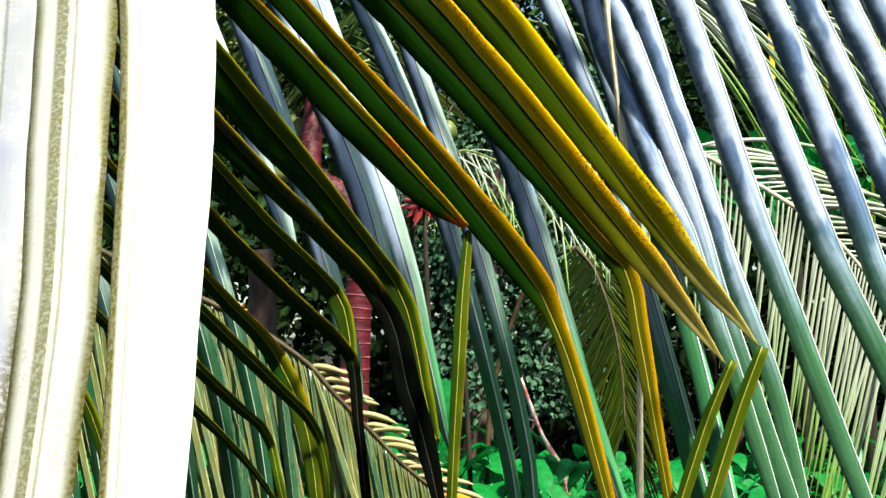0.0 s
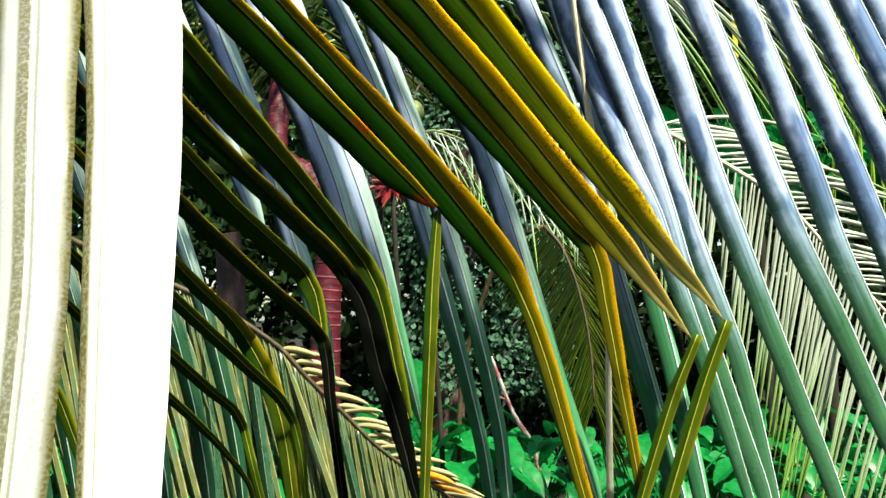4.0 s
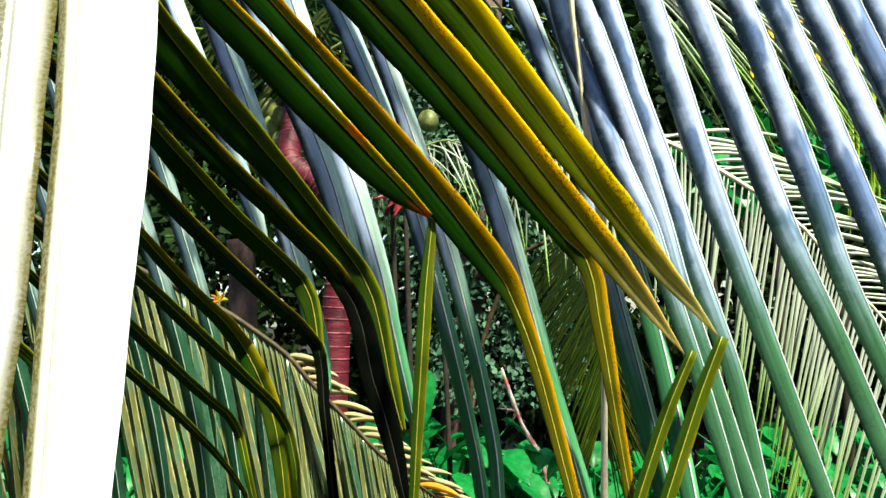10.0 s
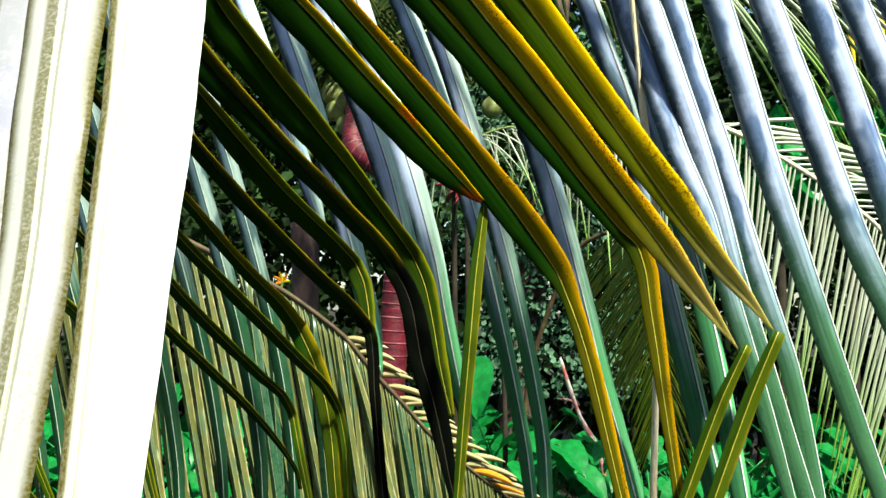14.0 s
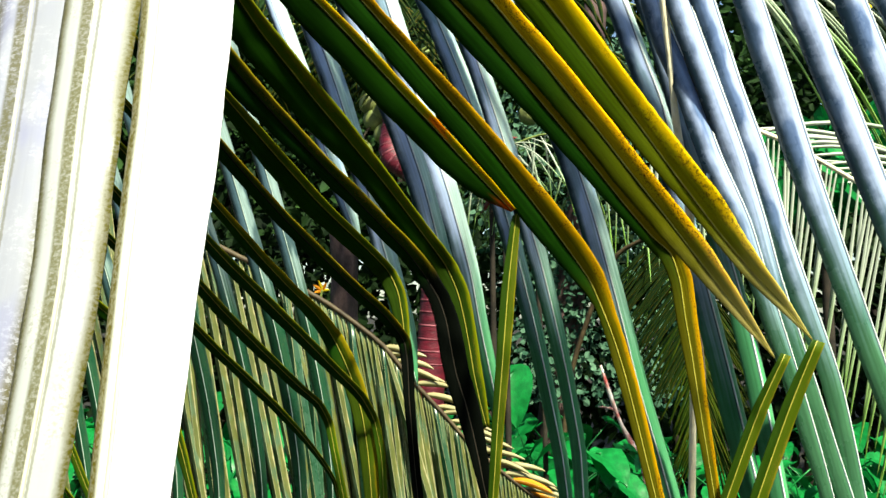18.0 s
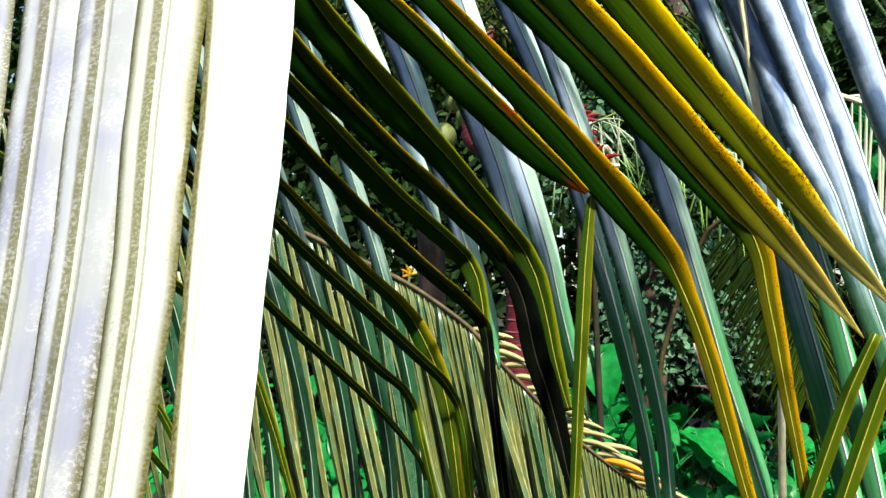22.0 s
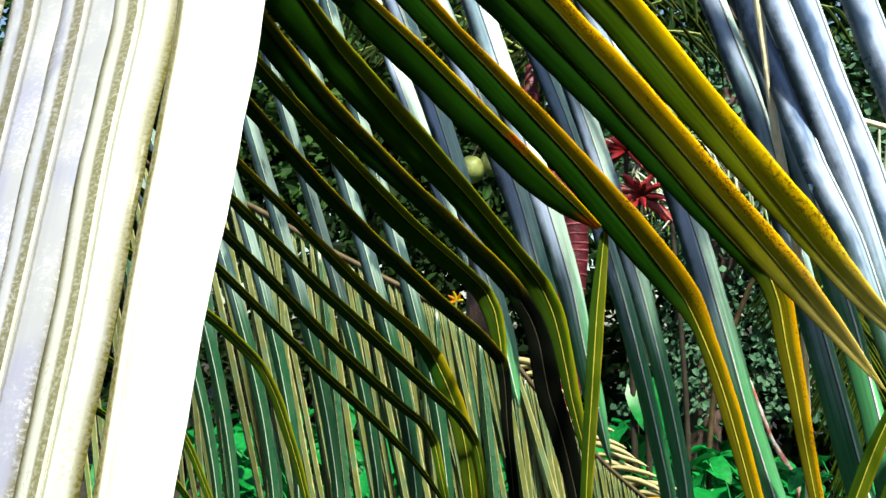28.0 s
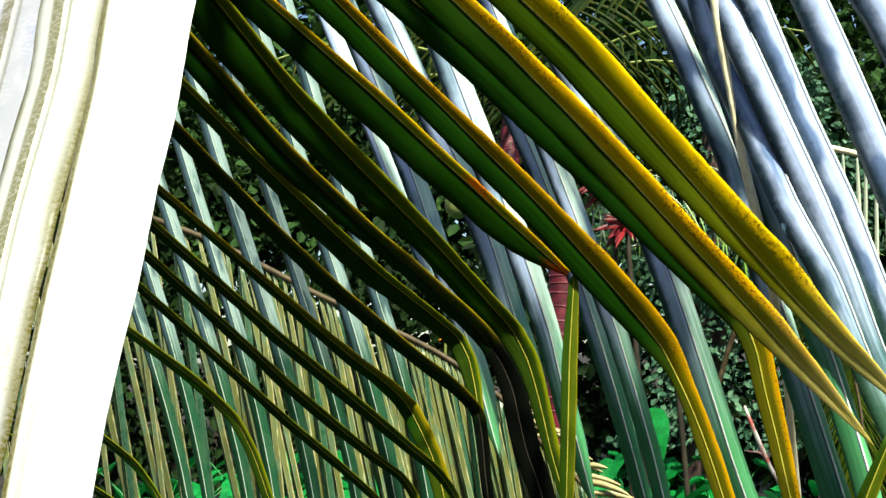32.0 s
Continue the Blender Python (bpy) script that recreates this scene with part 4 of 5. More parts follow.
lilac_leaflet([(0.209, 0.968, 2.060, 0.0097, 0.0044), (0.247, 0.954, 1.884, 0.0157, 0.0072), (0.272, 0.942, 1.814, 0.0155, 0.0071), (0.295, 0.932, 1.734, 0.0153, 0.0070), (0.325, 0.933, 1.663, 0.0152, 0.0070), (0.344, 0.936, 1.600, 0.0152, 0.0070), (0.376, 0.942, 1.498, 0.0152, 0.0070), (0.398, 0.946, 1.422, 0.0152, 0.0070), (0.420, 0.951, 1.339, 0.0114, 0.0052), (0.477, 0.963, 1.130, 0.0069, 0.0031)])
lilac_leaflet([(0.263, 0.903, 2.112, 0.0111, 0.0042), (0.302, 0.909, 1.998, 0.0185, 0.0070), (0.335, 0.913, 1.902, 0.0185, 0.0070), (0.362, 0.918, 1.820, 0.0185, 0.0070), (0.389, 0.923, 1.731, 0.0185, 0.0070), (0.425, 0.929, 1.623, 0.0185, 0.0070), (0.464, 0.935, 1.508, 0.0185, 0.0070), (0.521, 0.943, 1.342, 0.0185, 0.0070), (0.539, 0.947, 1.280, 0.0139, 0.0052), (0.599, 0.959, 1.070, 0.0083, 0.0031)])
lilac_leaflet([(0.301, 0.900, 2.105, 0.0117, 0.0042), (0.343, 0.906, 1.997, 0.0196, 0.0070), (0.387, 0.910, 1.901, 0.0196, 0.0070), (0.434, 0.916, 1.780, 0.0196, 0.0070), (0.494, 0.924, 1.621, 0.0196, 0.0070), (0.537, 0.928, 1.526, 0.0196, 0.0070), (0.590, 0.934, 1.392, 0.0196, 0.0070), (0.634, 0.940, 1.278, 0.0147, 0.0052), (0.713, 0.950, 1.068, 0.0088, 0.0031)])
lilac_leaflet([(0.345, 0.898, 2.098, 0.0111, 0.0046), (0.394, 0.902, 1.996, 0.0185, 0.0077), (0.437, 0.906, 1.900, 0.0185, 0.0077), (0.481, 0.912, 1.786, 0.0185, 0.0077), (0.514, 0.917, 1.690, 0.0185, 0.0077), (0.538, 0.921, 1.614, 0.0185, 0.0077), (0.581, 0.926, 1.512, 0.0185, 0.0077), (0.648, 0.933, 1.353, 0.0139, 0.0057), (0.736, 0.943, 1.143, 0.0083, 0.0034)])
lilac_leaflet([(0.383, 0.895, 2.090, 0.0111, 0.0046), (0.431, 0.899, 1.995, 0.0185, 0.0077), (0.477, 0.903, 1.899, 0.0185, 0.0077), (0.529, 0.909, 1.778, 0.0185, 0.0077), (0.571, 0.914, 1.670, 0.0185, 0.0077), (0.613, 0.920, 1.556, 0.0185, 0.0077), (0.686, 0.929, 1.365, 0.0139, 0.0057)])
lilac_leaflet([(0.427, 0.893, 2.083, 0.0111, 0.0046), (0.476, 0.896, 1.994, 0.0185, 0.0077), (0.518, 0.900, 1.898, 0.0185, 0.0077), (0.567, 0.905, 1.790, 0.0185, 0.0077), (0.609, 0.910, 1.688, 0.0185, 0.0077), (0.694, 0.920, 1.478, 0.0139, 0.0057)])
lilac_leaflet([(0.464, 0.890, 2.076, 0.0111, 0.0046), (0.513, 0.893, 1.993, 0.0185, 0.0077), (0.556, 0.897, 1.897, 0.0185, 0.0077), (0.611, 0.902, 1.783, 0.0185, 0.0077), (0.702, 0.911, 1.579, 0.0139, 0.0057)])
lilac_leaflet([(0.496, 0.888, 2.069, 0.0111, 0.0046), (0.545, 0.891, 1.992, 0.0185, 0.0077), (0.587, 0.895, 1.897, 0.0185, 0.0077), (0.642, 0.900, 1.782, 0.0185, 0.0077), (0.691, 0.904, 1.680, 0.0139, 0.0057)])
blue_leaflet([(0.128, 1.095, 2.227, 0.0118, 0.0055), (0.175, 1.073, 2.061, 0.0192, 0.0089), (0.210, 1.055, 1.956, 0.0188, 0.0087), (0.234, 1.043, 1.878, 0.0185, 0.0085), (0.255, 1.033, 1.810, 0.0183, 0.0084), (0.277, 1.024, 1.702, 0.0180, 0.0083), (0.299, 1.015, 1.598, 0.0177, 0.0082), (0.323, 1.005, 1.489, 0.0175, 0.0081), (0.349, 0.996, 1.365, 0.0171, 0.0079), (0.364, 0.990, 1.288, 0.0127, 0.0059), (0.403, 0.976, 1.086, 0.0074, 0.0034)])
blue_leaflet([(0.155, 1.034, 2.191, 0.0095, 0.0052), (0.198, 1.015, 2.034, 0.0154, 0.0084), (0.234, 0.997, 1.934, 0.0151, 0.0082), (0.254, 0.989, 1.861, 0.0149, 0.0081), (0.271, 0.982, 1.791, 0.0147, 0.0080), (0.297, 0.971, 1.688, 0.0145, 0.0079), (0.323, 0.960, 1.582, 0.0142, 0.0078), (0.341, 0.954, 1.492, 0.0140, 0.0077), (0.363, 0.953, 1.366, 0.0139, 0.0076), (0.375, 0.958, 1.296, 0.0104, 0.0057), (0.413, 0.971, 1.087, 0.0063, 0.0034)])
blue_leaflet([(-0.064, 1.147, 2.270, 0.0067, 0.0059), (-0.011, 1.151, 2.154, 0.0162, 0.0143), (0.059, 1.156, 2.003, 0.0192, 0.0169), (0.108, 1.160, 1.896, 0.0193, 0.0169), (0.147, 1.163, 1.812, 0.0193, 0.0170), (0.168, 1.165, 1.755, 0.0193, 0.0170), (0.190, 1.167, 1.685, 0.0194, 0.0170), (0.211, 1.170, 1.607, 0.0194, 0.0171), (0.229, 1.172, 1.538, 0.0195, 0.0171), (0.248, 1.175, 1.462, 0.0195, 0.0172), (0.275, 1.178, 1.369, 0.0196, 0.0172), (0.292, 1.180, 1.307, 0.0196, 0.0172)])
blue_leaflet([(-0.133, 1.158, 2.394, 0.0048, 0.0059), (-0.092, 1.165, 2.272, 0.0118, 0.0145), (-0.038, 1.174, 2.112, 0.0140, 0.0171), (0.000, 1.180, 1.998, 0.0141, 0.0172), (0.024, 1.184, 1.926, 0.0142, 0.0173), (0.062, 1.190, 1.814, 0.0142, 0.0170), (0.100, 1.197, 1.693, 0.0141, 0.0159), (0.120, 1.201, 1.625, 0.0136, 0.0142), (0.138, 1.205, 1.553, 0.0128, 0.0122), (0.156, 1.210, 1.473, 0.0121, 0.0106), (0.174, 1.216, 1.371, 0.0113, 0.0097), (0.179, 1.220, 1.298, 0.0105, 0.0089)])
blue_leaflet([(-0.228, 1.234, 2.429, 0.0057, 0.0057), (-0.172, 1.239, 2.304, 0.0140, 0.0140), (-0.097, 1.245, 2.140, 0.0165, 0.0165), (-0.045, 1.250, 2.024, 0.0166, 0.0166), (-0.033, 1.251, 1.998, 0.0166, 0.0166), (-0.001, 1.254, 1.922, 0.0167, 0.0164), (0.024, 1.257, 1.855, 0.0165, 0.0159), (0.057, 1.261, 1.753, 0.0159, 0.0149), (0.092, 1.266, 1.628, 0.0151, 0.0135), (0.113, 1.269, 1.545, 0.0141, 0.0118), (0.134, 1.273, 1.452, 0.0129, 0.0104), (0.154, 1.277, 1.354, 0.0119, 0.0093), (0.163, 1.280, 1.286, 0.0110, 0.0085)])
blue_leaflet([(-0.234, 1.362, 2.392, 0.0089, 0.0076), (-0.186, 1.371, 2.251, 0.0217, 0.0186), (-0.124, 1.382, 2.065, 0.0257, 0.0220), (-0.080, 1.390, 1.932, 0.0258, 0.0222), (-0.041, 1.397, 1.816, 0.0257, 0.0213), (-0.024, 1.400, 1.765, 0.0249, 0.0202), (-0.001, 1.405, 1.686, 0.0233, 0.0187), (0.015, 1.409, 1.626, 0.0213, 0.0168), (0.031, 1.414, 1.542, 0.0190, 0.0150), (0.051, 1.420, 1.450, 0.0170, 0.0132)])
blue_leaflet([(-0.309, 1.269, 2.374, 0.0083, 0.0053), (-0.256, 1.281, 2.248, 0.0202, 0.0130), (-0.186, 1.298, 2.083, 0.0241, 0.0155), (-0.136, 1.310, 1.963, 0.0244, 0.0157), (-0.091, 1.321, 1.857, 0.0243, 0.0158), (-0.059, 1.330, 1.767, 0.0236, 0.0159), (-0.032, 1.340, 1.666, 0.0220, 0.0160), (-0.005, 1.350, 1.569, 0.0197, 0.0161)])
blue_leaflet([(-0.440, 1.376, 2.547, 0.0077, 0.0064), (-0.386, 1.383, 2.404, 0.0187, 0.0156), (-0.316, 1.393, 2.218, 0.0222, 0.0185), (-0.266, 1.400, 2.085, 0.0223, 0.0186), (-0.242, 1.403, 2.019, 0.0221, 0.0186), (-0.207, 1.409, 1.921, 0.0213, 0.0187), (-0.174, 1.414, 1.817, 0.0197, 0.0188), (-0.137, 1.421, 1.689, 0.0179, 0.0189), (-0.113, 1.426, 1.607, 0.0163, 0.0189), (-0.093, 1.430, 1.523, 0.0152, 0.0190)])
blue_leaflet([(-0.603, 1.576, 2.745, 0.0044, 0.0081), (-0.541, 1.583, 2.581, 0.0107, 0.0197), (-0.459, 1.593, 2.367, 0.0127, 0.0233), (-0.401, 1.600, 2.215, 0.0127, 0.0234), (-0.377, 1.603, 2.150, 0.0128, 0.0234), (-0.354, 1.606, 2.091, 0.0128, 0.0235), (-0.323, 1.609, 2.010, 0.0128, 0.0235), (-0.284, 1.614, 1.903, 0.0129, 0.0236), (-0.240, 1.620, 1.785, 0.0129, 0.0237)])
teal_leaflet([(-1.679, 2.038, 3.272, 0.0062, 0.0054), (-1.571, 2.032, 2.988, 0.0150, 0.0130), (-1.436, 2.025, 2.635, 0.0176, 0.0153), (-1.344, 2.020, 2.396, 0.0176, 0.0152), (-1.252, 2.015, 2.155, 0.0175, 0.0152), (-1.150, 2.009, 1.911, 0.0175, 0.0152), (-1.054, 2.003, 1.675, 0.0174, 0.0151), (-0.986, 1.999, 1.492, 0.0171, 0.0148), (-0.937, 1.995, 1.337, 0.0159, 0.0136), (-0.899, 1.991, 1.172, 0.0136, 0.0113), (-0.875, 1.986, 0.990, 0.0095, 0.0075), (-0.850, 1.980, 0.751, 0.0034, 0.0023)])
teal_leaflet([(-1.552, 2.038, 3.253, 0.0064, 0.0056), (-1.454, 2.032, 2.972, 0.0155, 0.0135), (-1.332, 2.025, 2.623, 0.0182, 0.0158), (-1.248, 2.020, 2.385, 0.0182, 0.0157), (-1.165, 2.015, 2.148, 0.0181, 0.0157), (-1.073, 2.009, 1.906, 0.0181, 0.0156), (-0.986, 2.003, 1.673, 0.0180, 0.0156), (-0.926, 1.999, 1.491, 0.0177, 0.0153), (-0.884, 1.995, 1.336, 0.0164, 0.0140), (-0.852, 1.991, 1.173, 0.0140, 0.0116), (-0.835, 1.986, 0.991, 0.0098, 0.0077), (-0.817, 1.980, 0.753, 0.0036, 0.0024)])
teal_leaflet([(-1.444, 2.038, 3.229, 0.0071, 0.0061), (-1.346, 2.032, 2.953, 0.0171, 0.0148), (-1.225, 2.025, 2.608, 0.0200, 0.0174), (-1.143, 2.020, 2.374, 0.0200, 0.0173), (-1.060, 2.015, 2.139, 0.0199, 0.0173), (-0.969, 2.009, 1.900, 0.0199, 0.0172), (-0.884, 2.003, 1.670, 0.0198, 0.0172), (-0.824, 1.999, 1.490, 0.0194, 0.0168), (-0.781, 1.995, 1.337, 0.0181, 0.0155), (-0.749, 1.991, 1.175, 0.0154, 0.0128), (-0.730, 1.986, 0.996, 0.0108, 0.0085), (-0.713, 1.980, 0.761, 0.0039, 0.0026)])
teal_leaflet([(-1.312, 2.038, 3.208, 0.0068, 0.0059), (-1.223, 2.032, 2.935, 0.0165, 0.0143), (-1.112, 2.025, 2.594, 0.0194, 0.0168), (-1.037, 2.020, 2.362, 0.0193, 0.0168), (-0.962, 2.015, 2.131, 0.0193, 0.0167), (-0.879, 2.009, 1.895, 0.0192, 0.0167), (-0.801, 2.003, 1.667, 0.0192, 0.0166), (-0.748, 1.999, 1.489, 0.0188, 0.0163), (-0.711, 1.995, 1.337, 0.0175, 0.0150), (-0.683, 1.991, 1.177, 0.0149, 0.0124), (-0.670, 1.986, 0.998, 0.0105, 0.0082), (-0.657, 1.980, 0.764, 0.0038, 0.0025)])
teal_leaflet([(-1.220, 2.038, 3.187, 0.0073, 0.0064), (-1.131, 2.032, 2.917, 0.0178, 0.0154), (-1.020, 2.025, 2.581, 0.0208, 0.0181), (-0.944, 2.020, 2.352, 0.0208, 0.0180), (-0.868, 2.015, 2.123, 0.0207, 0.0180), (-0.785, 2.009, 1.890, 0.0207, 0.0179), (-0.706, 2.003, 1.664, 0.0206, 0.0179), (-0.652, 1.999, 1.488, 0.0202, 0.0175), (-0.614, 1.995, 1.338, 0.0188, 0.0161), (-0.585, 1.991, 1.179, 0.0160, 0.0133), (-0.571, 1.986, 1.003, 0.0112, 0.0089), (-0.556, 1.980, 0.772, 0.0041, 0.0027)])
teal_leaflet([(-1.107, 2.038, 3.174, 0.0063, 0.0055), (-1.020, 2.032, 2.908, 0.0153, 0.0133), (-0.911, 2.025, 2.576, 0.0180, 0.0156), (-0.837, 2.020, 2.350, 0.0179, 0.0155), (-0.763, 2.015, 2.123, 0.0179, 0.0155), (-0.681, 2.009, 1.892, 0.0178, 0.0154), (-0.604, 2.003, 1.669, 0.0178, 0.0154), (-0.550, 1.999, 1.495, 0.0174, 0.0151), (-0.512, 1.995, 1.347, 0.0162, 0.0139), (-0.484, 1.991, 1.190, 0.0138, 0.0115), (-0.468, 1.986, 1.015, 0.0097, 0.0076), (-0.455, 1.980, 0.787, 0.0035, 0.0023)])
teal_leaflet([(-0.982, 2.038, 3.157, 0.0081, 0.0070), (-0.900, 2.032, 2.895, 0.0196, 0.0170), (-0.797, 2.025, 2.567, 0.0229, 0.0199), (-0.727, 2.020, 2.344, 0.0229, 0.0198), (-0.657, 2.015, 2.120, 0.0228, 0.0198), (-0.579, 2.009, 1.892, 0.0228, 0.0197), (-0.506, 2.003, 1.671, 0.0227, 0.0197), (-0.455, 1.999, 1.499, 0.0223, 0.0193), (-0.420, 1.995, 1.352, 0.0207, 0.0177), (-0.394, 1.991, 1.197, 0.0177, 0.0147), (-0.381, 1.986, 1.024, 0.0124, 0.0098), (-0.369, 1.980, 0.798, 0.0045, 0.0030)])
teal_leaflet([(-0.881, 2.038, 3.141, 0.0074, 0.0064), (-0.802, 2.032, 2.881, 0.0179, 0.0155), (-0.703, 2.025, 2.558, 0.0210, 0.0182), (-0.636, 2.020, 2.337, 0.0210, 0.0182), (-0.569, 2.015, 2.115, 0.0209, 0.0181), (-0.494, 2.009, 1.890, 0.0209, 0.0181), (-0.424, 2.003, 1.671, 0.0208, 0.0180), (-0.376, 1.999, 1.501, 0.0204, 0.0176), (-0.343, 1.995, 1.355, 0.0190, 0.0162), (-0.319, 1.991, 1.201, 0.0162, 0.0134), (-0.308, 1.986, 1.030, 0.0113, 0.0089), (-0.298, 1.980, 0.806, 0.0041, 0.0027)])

stalk = thing("dry_stalk", (0.27, 1, 1.3), "thin pale straw-coloured dry palm stalk hanging straight down", "stalk")
STALK = [(0.230, 0.921, 2.076), (0.238, 0.938, 1.911), (0.246, 0.948, 1.842), (0.255, 0.962, 1.779), (0.276, 0.993, 1.678), (0.294, 1.060, 1.579), (0.306, 1.120, 1.446), (0.312, 1.162, 1.291)]
part("stem", tube_mesh("stem", [(*p, 0.0042 + 0.001 * math.sin(i * 2.1)) for i, p in enumerate(STALK)], 6, 8), M_STALK, stalk)

# ---- fronds further off ----
RACHIS = [(-2.900, 3.200, 2.480), (-2.200, 3.200, 2.330), (-1.500, 3.200, 2.070), (-1.079, 3.200, 1.850), (-0.711, 3.200, 1.670), (-0.571, 3.200, 1.595), (-0.359, 3.200, 1.440), (-0.265, 3.200, 1.330), (-0.125, 3.200, 1.185), (-0.019, 3.200, 1.072), (0.120, 3.200, 0.960), (0.260, 3.200, 0.860)]
frond("palm_frond", RACHIS, 0.013, M_TAN, M_RACHIS_D, "ageing palm frond with tan striped hanging leaflets and short pale ones", [
    dict(count=120, length=1.5, length2=0.6, way=(0.27, -0.03, -1), way2=(0.12, 0, -1), droop=0.05, fold=0.9, width=0.026, spread=0.045),
    dict(count=2, length=0.10, length2=0.12, way=(1, -0.12, 0.05), droop=0.3, width=0.020, spread=0.1, material=M_ORANGE, start=0.90, stop=0.95),
    dict(count=22, length=0.06, length2=0.15, way=(1, -0.1, 0.10), way2=(1, -0.1, 0.05), droop=0.25, width=0.018, spread=0.07, material=M_STRAW, start=0.55),
    dict(count=16, length=1.5, length2=0.85, way=(0.22, -0.05, -1), way2=(0.12, -0.05, -1), droop=0.03, width=0.034, spread=0.05, material=M_TEAL, stop=0.75),
], 11, M_RIB_T, petiole=[(-3.9, 3.3, -0.05), (-3.8, 3.3, 1.1), (-3.4, 3.25, 2.1), RACHIS[0]], size=1.3)
RACHIS = [(0.322, 1.487, 1.929), (0.424, 1.482, 1.906), (0.529, 1.477, 1.867), (0.613, 1.475, 1.820), (0.693, 1.472, 1.768), (0.763, 1.472, 1.712), (0.813, 1.472, 1.652), (0.862, 1.473, 1.594), (0.929, 1.475, 1.519), (1.040, 1.476, 1.393)]
frond("palm_frond", RACHIS, 0.005, M_WHITE, M_STALK, "arching pale palm frond with fine comb-like hanging leaflets", [
    dict(count=78, length=0.28, length2=0.58, way=(0.02, -0.05, -1), way2=(-0.5, -0.1, -1), droop=0.04, width=0.0060, spread=0.03),
    dict(count=44, length=0.36, length2=0.4, way=(1, 0.1, 0.22), way2=(1, 0.1, -0.1), droop=0.35, width=0.008, spread=0.05, start=0.18),
], 12, petiole=[(1.55, 1.5, -0.05), (1.48, 1.5, 0.45), (1.25, 1.48, 0.95), RACHIS[-1]], size=0.914)
RACHIS = [(0.374, 1.584, 2.282), (0.484, 1.580, 2.235), (0.615, 1.573, 2.200), (0.755, 1.565, 2.169), (0.886, 1.556, 2.150), (1.015, 1.548, 2.120), (1.158, 1.542, 2.068)]
frond("palm_frond", RACHIS, 0.005, M_WHITE, M_RACHIS, "pale palm frond with thin leaflets arching over and hanging", [
    dict(count=84, length=0.36, length2=0.34, way=(0.8, 0, -0.30), way2=(0.9, 0, -0.15), droop=0.8, width=0.006, spread=0.07),
], 13, petiole=[(1.85, 1.65, -0.05), (1.78, 1.62, 0.9), (1.45, 1.58, 1.7), RACHIS[-1]], size=0.99)
RACHIS = [(1.355, 3.033, 2.735), (1.588, 3.017, 2.719), (1.800, 3.004, 2.682), (2.010, 2.995, 2.593), (2.262, 2.986, 2.460)]
frond("palm_frond", RACHIS, 0.008, M_LIME, M_RACHIS, "yellow-green palm frond with fine hanging leaflets", [
    dict(count=40, length=0.75, length2=0.7, way=(0.02, 0, -1), way2=(-0.08, 0, -1), droop=0.1, width=0.013, spread=0.06, start=0.42),
    dict(count=30, length=0.5, length2=0.6, way=(0.2, 0.2, -1), droop=0.1, width=0.012, spread=0.08, material=M_DEEP),
    dict(count=5, length=0.33, length2=0.3, way=(0, -0.1, -1), droop=0.02, width=0.02, spread=0.02, material=M_YELLOW, stop=0.4),
], 14, petiole=[(3.2, 3.05, -0.05), (3.1, 3.0, 1.2), (2.7, 2.99, 2.1), RACHIS[-1]])
RACHIS = [(0.930, 4.600, 2.005), (1.009, 4.550, 1.891), (1.068, 4.500, 1.703), (1.103, 4.450, 1.492), (1.113, 4.400, 1.286), (1.103, 4.350, 1.059)]
frond("palm_frond", RACHIS, 0.010, M_FERN, M_RACHIS_D, "olive green palm frond pointing down, with fine leaflets", [
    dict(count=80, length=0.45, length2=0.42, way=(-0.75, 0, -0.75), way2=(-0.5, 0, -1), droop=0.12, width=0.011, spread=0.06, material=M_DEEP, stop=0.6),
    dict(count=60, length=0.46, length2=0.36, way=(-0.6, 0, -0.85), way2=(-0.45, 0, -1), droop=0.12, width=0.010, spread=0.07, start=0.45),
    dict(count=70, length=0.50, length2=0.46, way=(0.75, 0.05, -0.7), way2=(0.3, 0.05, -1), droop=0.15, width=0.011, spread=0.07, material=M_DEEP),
    dict(count=40, length=0.48, length2=0.40, way=(0.7, -0.05, -0.75), way2=(0.3, -0.05, -1), droop=0.15, width=0.010, spread=0.08, start=0.3),
], 15, petiole=[(RACHIS[0][0] - 0.5, 4.9, -0.05), (RACHIS[0][0] - 0.45, 4.9, 1.2), (RACHIS[0][0] - 0.2, 4.75, 1.9), RACHIS[0]])
RACHIS = [(-0.066, 4.770, 2.387), (0.127, 4.747, 2.504), (0.350, 4.725, 2.574), (0.602, 4.714, 2.467), (0.852, 4.714, 2.239), (1.072, 4.712, 2.044)]
frond("palm_frond", RACHIS, 0.007, M_WHITE, M_RACHIS, "far pale palm frond with short drooping leaflets", [
    dict(count=44, length=0.28, length2=0.4, way=(0.15, 0, -1), way2=(0.1, 0, -1), droop=0.15, width=0.007, spread=0.28),
    dict(count=30, length=0.2, length2=0.3, way=(0.8, 0, -0.2), way2=(0.9, 0, -0.5), droop=0.5, width=0.006, spread=0.30),
], 16, petiole=[(-0.30, 4.75, 1.95), (-0.2, 4.77, 2.2), RACHIS[0]], size=1.41)

# ---- background: trunks, nuts, red plants ----


